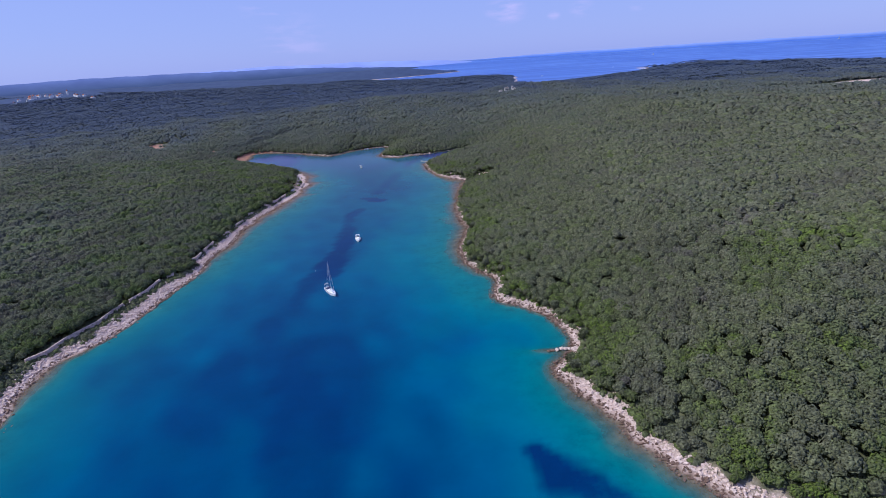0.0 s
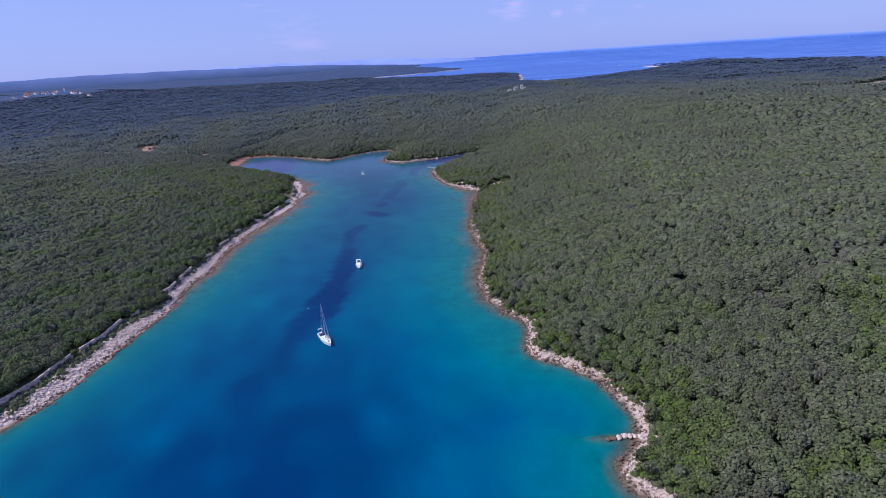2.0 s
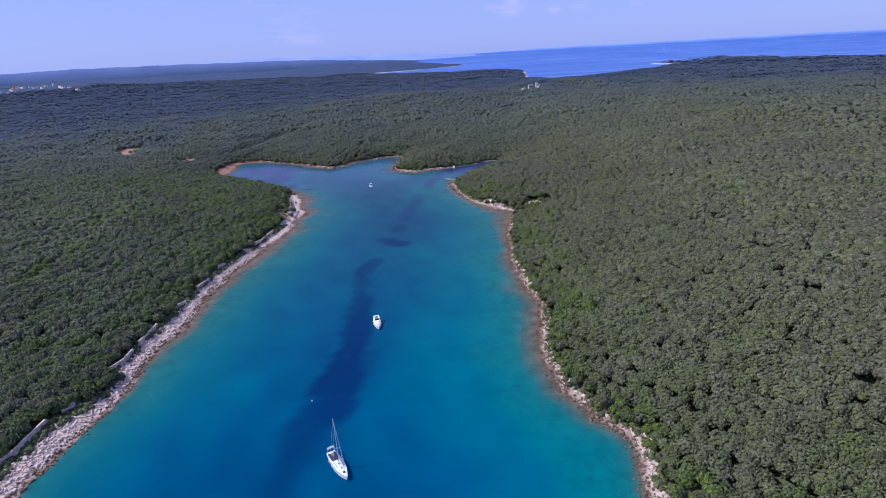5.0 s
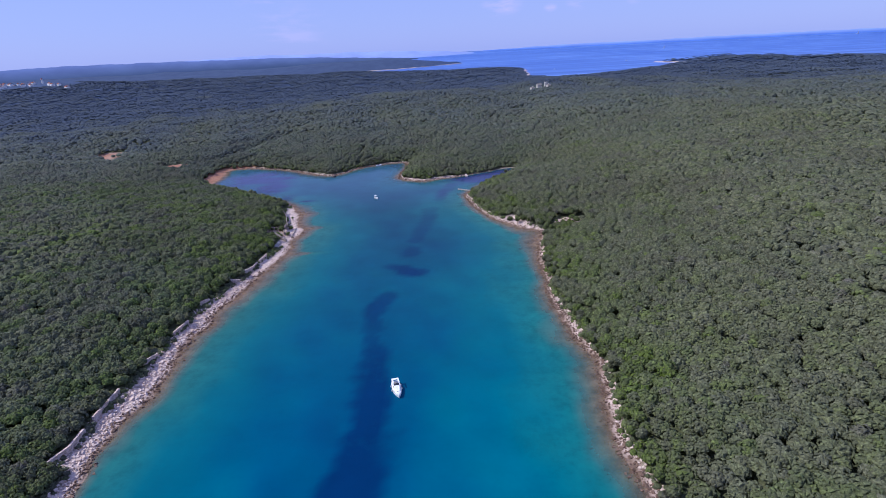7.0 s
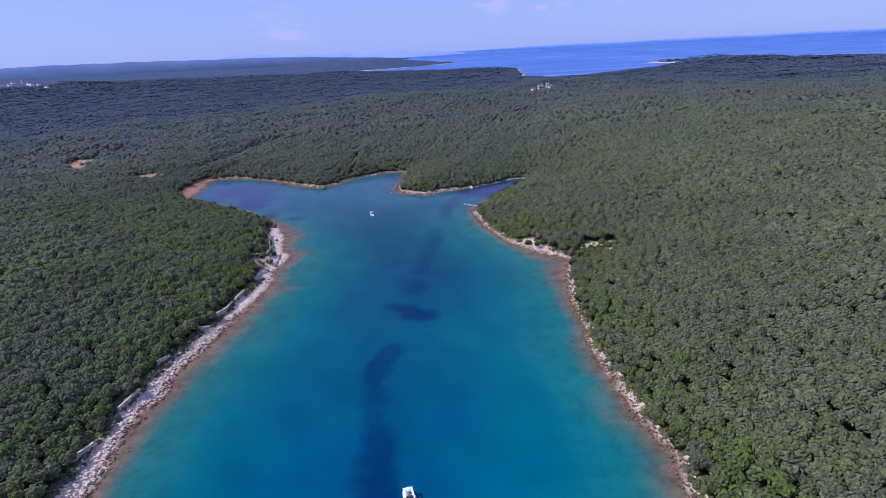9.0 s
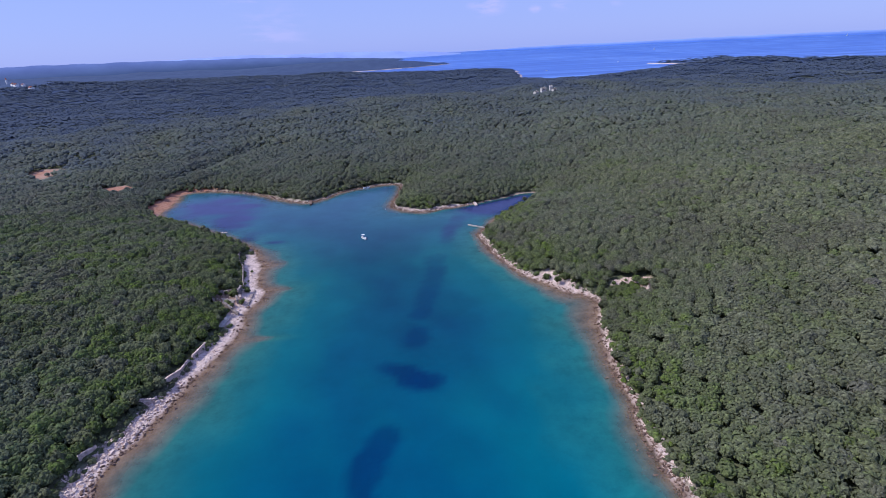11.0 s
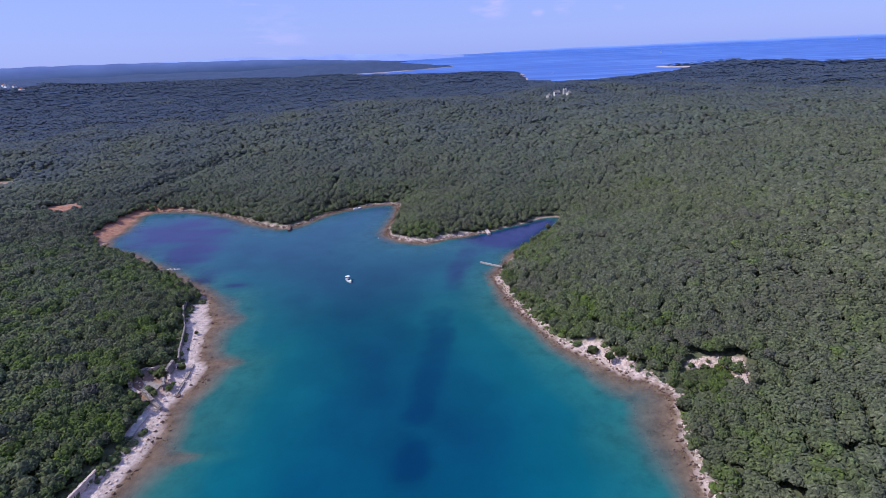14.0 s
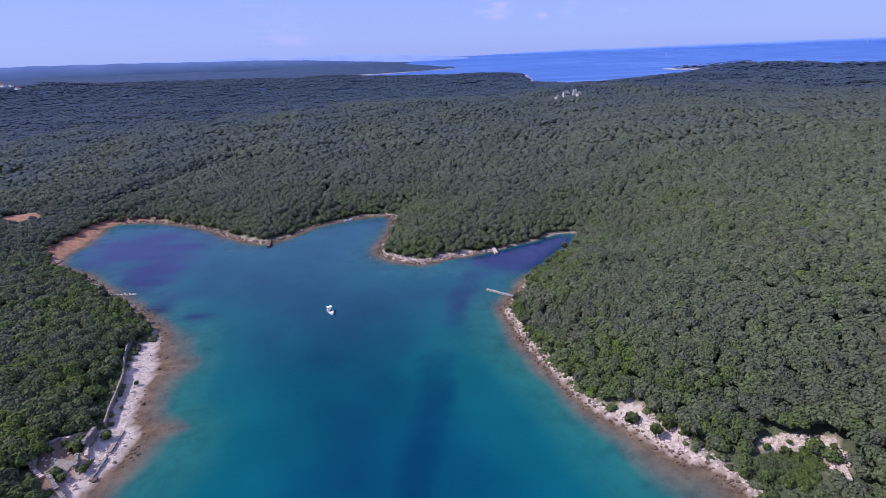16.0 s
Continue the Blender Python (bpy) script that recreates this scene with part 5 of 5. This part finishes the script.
def small_boat(m, label, length=6.6, top=True):
    ob = new("small_boat")
    bm, edges = hull_mesh(length, length * 0.37, 0.8, 0.3, 0.85)
    part("hull", bm, WHITE, ob)
    part("deck", deck_mesh([(a, b) for a, b in edges[7:]], 0.95, 0.0), WHITE, ob)
    bm = bmesh.new()
    box(bm, -length * 0.42, length * 0.1, -length * 0.14, length * 0.14, 0.34, 0.42)
    part("floor", bm, GREYDECK, ob, "grey sole")
    bm = bmesh.new()
    box(bm, -length * 0.46, -length * 0.36, -length * 0.15, length * 0.15, 0.4, 0.86, None, 0.05)
    part("stern_bench", bm, WHITE, ob)
    bm = bmesh.new()
    shaped(bm, [(-0.2, 0.4, 0.4, 1.35, 0.8), (0.25, 0.4, 0.4, 1.25, 0.8), (0.5, 0.36, 0.4, 0.9, 0.8)])
    part("console", bm, DARK, ob, "dark steering console")
    bm = bmesh.new()
    box(bm, -length / 2 - 0.35, -length / 2 + 0.1, -0.18, 0.18, 0.3, 1.25, None, 0.08)
    part("outboard", bm, DARK, ob, "dark outboard motor")
    if top:
        bm = bmesh.new()
        box(bm, -length * 0.46, -length * 0.14, -1.0, 1.0, 2.0, 2.07, None, 0.03)
        hood = part("sunshade", bm, WHITE, ob, "white canvas sunshade")
        for px in (-length * 0.44, -length * 0.16):
            for s_ in (-1, 1):
                bm = bmesh.new()
                rod(bm, (px, s_ * 0.92, 0.6), (px, s_ * 0.92, 2.02), 0.025)
                part("pole", bm, ALU, hood)
    ob.matrix_world = m
    return tagged(ob, label, "boat")


sailing_yacht(pose(-59.0, 229.5, 0, 0, 0, math.degrees(math.atan2(-11, 7))) @ Matrix.Diagonal((0.93, 0.80, 0.97, 1.0)))
motor_yacht(pose(-57.8, 307.2, 0, 0, 0, math.degrees(math.atan2(-10.0, 2.4))) @ Matrix.Diagonal((0.84, 0.9, 0.88, 1.0)))
small_boat(pose(-90.7, 547.3, 0, 0, 0, math.degrees(math.atan2(-7.7, 4.5))), "small white open boat with a canvas sunshade, anchored", 5.0)
small_boat(pose(-102.0, 669.5, 0, 0, 0, 25), "small white open boat moored under the wooded shore", 5.6, False)


def buoy(x, y):
    ob = new("mooring_buoy")
    bm = bmesh.new()
    bmesh.ops.create_uvsphere(bm, u_segments=12, v_segments=8, radius=0.2)
    bmesh.ops.translate(bm, verts=bm.verts, vec=(0, 0, 0.1))
    part("float", bm, WHITE, ob)
    bm = bmesh.new()
    rod(bm, (0, 0, 0.45), (0, 0, 0.72), 0.05)
    part("ring", bm, ALU, ob)
    ob.location = (x, y, 0)
    return tagged(ob, "small white mooring buoy on the water", "buoy")


buoy(-72.9, 258.8)
buoy(-82.5, 606)


def far_sail(x, y, size, sails):
    """A boat under way on the open sea, with its two sails or a low cabin."""
    ob = new("distant_boat")
    bm, edges = hull_mesh(12 * size, 4 * size, 1.6 * size)
    part("hull", bm, WHITE, ob)
    bm = bmesh.new()
    if sails:
        for pts in (((-4, 0.0, 2.2), (1, 0.6, 2.2), (1, 0, 15)), ((1.4, 0.5, 2.2), (5.4, 0, 2.2), (1.4, 0, 13))):
            bm.faces.new([bm.verts.new(Vector(p) * size) for p in pts])
        bmesh.ops.solidify(bm, geom=bm.faces[:], thickness=0.15)
        part("sail", bm, WHITE, ob)
    else:
        shaped(bm, [(-3 * size, 1.5 * size, 1.2 * size, 3.4 * size, 0.8), (1 * size, 1.4 * size, 1.2 * size, 3.2 * size, 0.8), (3 * size, 1 * size, 1.3 * size, 1.8 * size, 0.8)])
        part("cabin", bm, WHITE, ob)
    ob.location = (x, y, float(rise(np.hypot(x, y - 180))))
    ob.rotation_euler.z = radians(20)
    return tagged(ob, "tiny white boat far out on the blue sea", "boat", "distant boats")


far_sail(442, 2520, 0.9, False)
far_sail(930, 3090, 1.0, False)
far_sail(1500, 4050, 1.2, True)
far_sail(2680, 3870, 1.3, True)

# ------------------------------------------------------------------ houses
def gable_house(x, y, w, d_, h, turn, name="house", wall_mat=PLASTER, windows=3, label="", group="village houses", roof_mat=ROOF):
    ob = new(name)
    bm = bmesh.new()
    box(bm, -w / 2, w / 2, -d_ / 2, d_ / 2, -2.5, h)
    wall = part("walls", bm, wall_mat, ob)
    bm = bmesh.new()
    rise_ = d_ * 0.34
    for s_ in (-1, 1):
        vs = [bm.verts.new(p) for p in ((-w / 2 - 0.4, s_ * (d_ / 2 + 0.4), h), (w / 2 + 0.4, s_ * (d_ / 2 + 0.4), h), (w / 2 + 0.4, 0, h + rise_), (-w / 2 - 0.4, 0, h + rise_))]
        bm.faces.new(vs)
    bmesh.ops.solidify(bm, geom=bm.faces[:], thickness=0.25)
    roof = part("roof", bm, roof_mat, ob, "red clay tile roof" if roof_mat == ROOF else "pale stone slab roof")
    for s_ in (-1, 1):
        bm = bmesh.new()
        vs = [bm.verts.new(p) for p in ((s_ * w / 2, -d_ / 2, h), (s_ * w / 2, d_ / 2, h), (s_ * w / 2, 0, h + rise_ * 0.96))]
        bm.faces.new(vs)
        bmesh.ops.solidify(bm, geom=bm.faces[:], thickness=0.2)
        part("gable", bm, wall_mat, ob)
    bm = bmesh.new()
    box(bm, w * 0.2, w * 0.2 + 0.8, 0.6, 1.3, h, h + rise_ + 0.9)
    part("chimney", bm, wall_mat, roof)
    for f in range(2 if h > 5 else 1):
        for i in range(windows):
            bm = bmesh.new()
            cx = -w / 2 + w * (i + 0.5) / windows
            box(bm, cx - 0.5, cx + 0.5, -d_ / 2 - 0.06, -d_ / 2 + 0.06, 1.0 + 2.9 * f, 2.4 + 2.9 * f)
            part("window", bm, DARK, wall)
    ob.location = (x, y, ground_z(x, y))
    ob.rotation_euler.z = radians(turn)
    return tagged(ob, label, "house", group)


rng = np.random.default_rng(171)
for x, y in [(-1690, 2163), (-1759, 2280), (-1745, 2330), (-1790, 2390), (-1850, 2520), (-1880, 2560), (-1905, 2610), (-1711, 2405), (-1735, 2440), (-1795, 2558),
             (-1735, 2501), (-1595, 2407), (-1620, 2430), (-1437, 2257), (-1700, 2250), (-1768, 2352), (-1812, 2420), (-1795, 2455), (-1830, 2465), (-1758, 2370), (-1760, 2475), (-1690, 2420), (-1575, 2418), (-1840, 2555)]:
    gable_house(x, y, rng.uniform(13, 19), rng.uniform(10, 14), rng.uniform(5, 8), rng.uniform(-60, -20), label="white village house with a red clay roof")
bell_tower = new("bell_tower")
for name, mat, w0, w1, z0, z1 in (("shaft", PLASTER, 3.0, 2.8, -2, 22), ("cornice", RUIN, 3.3, 3.3, 22, 23), ("spire", ROOF, 2.9, 0.3, 23, 31)):
    bm = bmesh.new()
    bmesh.ops.create_cone(bm, cap_ends=True, segments=4, radius1=w0 * 1.41, radius2=w1 * 1.41, depth=z1 - z0, matrix=pose(0, 0, (z0 + z1) / 2, 0, 0, 45))
    part(name, bm, mat, bell_tower)
bm = bmesh.new()
box(bm, -0.8, 0.8, -3.05, -2.6, 17, 20.5)
part("belfry_opening", bm, DARK, bell_tower)
bell_tower.location = (-1793, 2636, ground_z(-1793, 2636))
bell_tower.rotation_euler.z = radians(-40)
tagged(bell_tower, "pale church bell tower above village roofs", "tower")
manor = gable_house(116, 1042, 7.0, 5, 3.6, 10, "ridge_house", RUIN, 4, "pale stone house standing above the wooded ridge", "ridge buildings", CONCRETE)
manor.location.z += 3.5
tower = new("stone_tower")
bm = bmesh.new()
box(bm, -2.6, 2.6, -2.6, 2.6, -3, 7.5, None, 0.15)
part("shaft", bm, RUIN, tower)
for i, a in enumerate((0, 90, 180, 270)):
    bm = bmesh.new()
    box(bm, -0.5, 0.5, -2.7, -2.5, 4.2, 5.8, pose(0, 0, 0, 0, 0, a))
    part("window", bm, DARK, tower)
    for j in (-1, 1):
        bm = bmesh.new()
        box(bm, j * 1.7 - 0.6, j * 1.7 + 0.6, -2.65, -2.0, 7.5, 8.5, pose(0, 0, 0, 0, 0, a))
        part("merlon", bm, RUIN, tower)
tower.location = (126, 1040, ground_z(126, 1040) + 2.5)
tower.scale = (0.8, 0.8, 0.85)
tagged(tower, "pale ruined stone tower beside a ridge house", "tower", "ridge buildings")
for x, y in ((104, 1034), (128, 1028)):
    o_ = gable_house(x, y, 6, 4.5, 3.0, 35, "outbuilding", RUIN, 2, "low pale stone outbuilding among trees", "ridge buildings", CONCRETE)
    o_.location.z += 3.0

# ------------------------------------------------------------------ single trees and shrubs along the shore
def tree_kind(rng, tint, radius, tall):
    """Trunk with limbs and a crown of leaf clumps; returns its two meshes."""
    bm = bmesh.new()
    rod(bm, (0, 0, -0.4), (0.08, 0.05, tall * 0.5), 0.16, 0.10, 7)
    for a in range(4):
        q = a * 1.57 + rng.uniform(-0.4, 0.4)
        rod(bm, (0.08, 0.05, tall * rng.uniform(0.3, 0.48)), (math.cos(q) * radius * 0.55, math.sin(q) * radius * 0.55, tall * 0.72), 0.075, 0.03, 5)
    trunk = bpy.data.meshes.new("trunk")
    bm.to_mesh(trunk)
    bm.free()
    trunk.materials.append(BARK)
    v, f, soft = crown_shape(rng, 6, 14, 5, 60, 0.18)
    v = v * np.array([radius, radius, min(radius * 1.05, 3)]) + np.array([0, 0, tall - min(radius * 1.05, 3)])
    ob = sheet("crown", v, f, LEAF, tint=np.full(len(v), tint), dome=soft + np.array([0, 0, 0.2]))
    me = ob.data
    bpy.data.objects.remove(ob)
    return trunk, me


rng = np.random.default_rng(181)
GREY = [tree_kind(rng, rng.uniform(0.05, 0.35), rng.uniform(1.5, 2.2), rng.uniform(3.4, 4.6)) for _ in range(6)]
GREEN = [tree_kind(rng, rng.uniform(0.6, 1.0), rng.uniform(1.2, 1.9), rng.uniform(2.6, 3.6)) for _ in range(5)]


def tree(x, y, kinds, label, group, name="tree", scale=1.0):
    ob = new(name)
    trunk, crown = kinds[rng.integers(0, len(kinds))]
    for part_name, me in (("trunk", trunk), ("crown", crown)):
        c_ = new(part_name, me)
        c_.parent = ob
    ob.matrix_world = pose(x, y, ground_z(x, y), 0, 0, rng.uniform(0, 360)) @ Matrix.Scale(scale, 4)
    return tagged(ob, label, "tree" if name == "tree" else "shrub", group)


x, y = scatter(-270, 90, 95, 690, 3.4, 182)
d, w = coast(x, y), band(x, y)
back = np.where((x < -100) & (y < 455), np.where(y < 262, 6.6, 3.6), np.where((x < -100) & (y > 480) & (y < 535), 6.0, 0.9))
k = np.nonzero((d > w + back - 0.6) & (d < w + back + 3.0) & (clearing(x, y) < 0.3) & (thicket(x, y) < 0.4))[0]
k = k[rng.permutation(len(k))[:240]]
for i in k:
    green = rng.random() < 0.5
    tree(x[i], y[i], GREEN if green else GREY, "bright green young oak at the edge of the shore" if green else "grey-green evergreen oak at the edge of the shore", "shore trees", scale=rng.uniform(0.85, 1.2))
for x, y, sc in [(-0.9, 476.2, 1.6), (2.7, 469.7, 2.0), (6.5, 472, 1.6), (9.5, 468.5, 1.2), (-5, 481, 1.0), (20, 453, 1.5), (23.5, 451, 1.0),
                 (17, 456, 1.4), (-140.2, 472.6, 1.7), (-140.6, 475.2, 1.2), (-140.0, 464.3, 1.3), (-138.0, 463.2, 1.0), (-134.8, 466.2, 1.2), (-134.4, 468.2, 0.9), (-135.6, 477.5, 1.2), (-144.4, 461.5, 1.4), (-144.8, 470.4, 1.1), (-143.6, 473.8, 0.8), (-141.5, 503, 0.8), (-139.5, 491, 0.5),
                 (29.5, 461.2, 0.8), (33.6, 459.6, 0.9), (37.4, 458.0, 0.7), (35.0, 453.6, 1.1), (31.6, 449.8, 0.8), (24.4, 461.0, 1.0), (27.6, 459.2, 1.1)]:
    tree(x, y, GREEN, "low bright green shrub among pale stones", "shore shrubs", "shrub", 0.62 * sc)
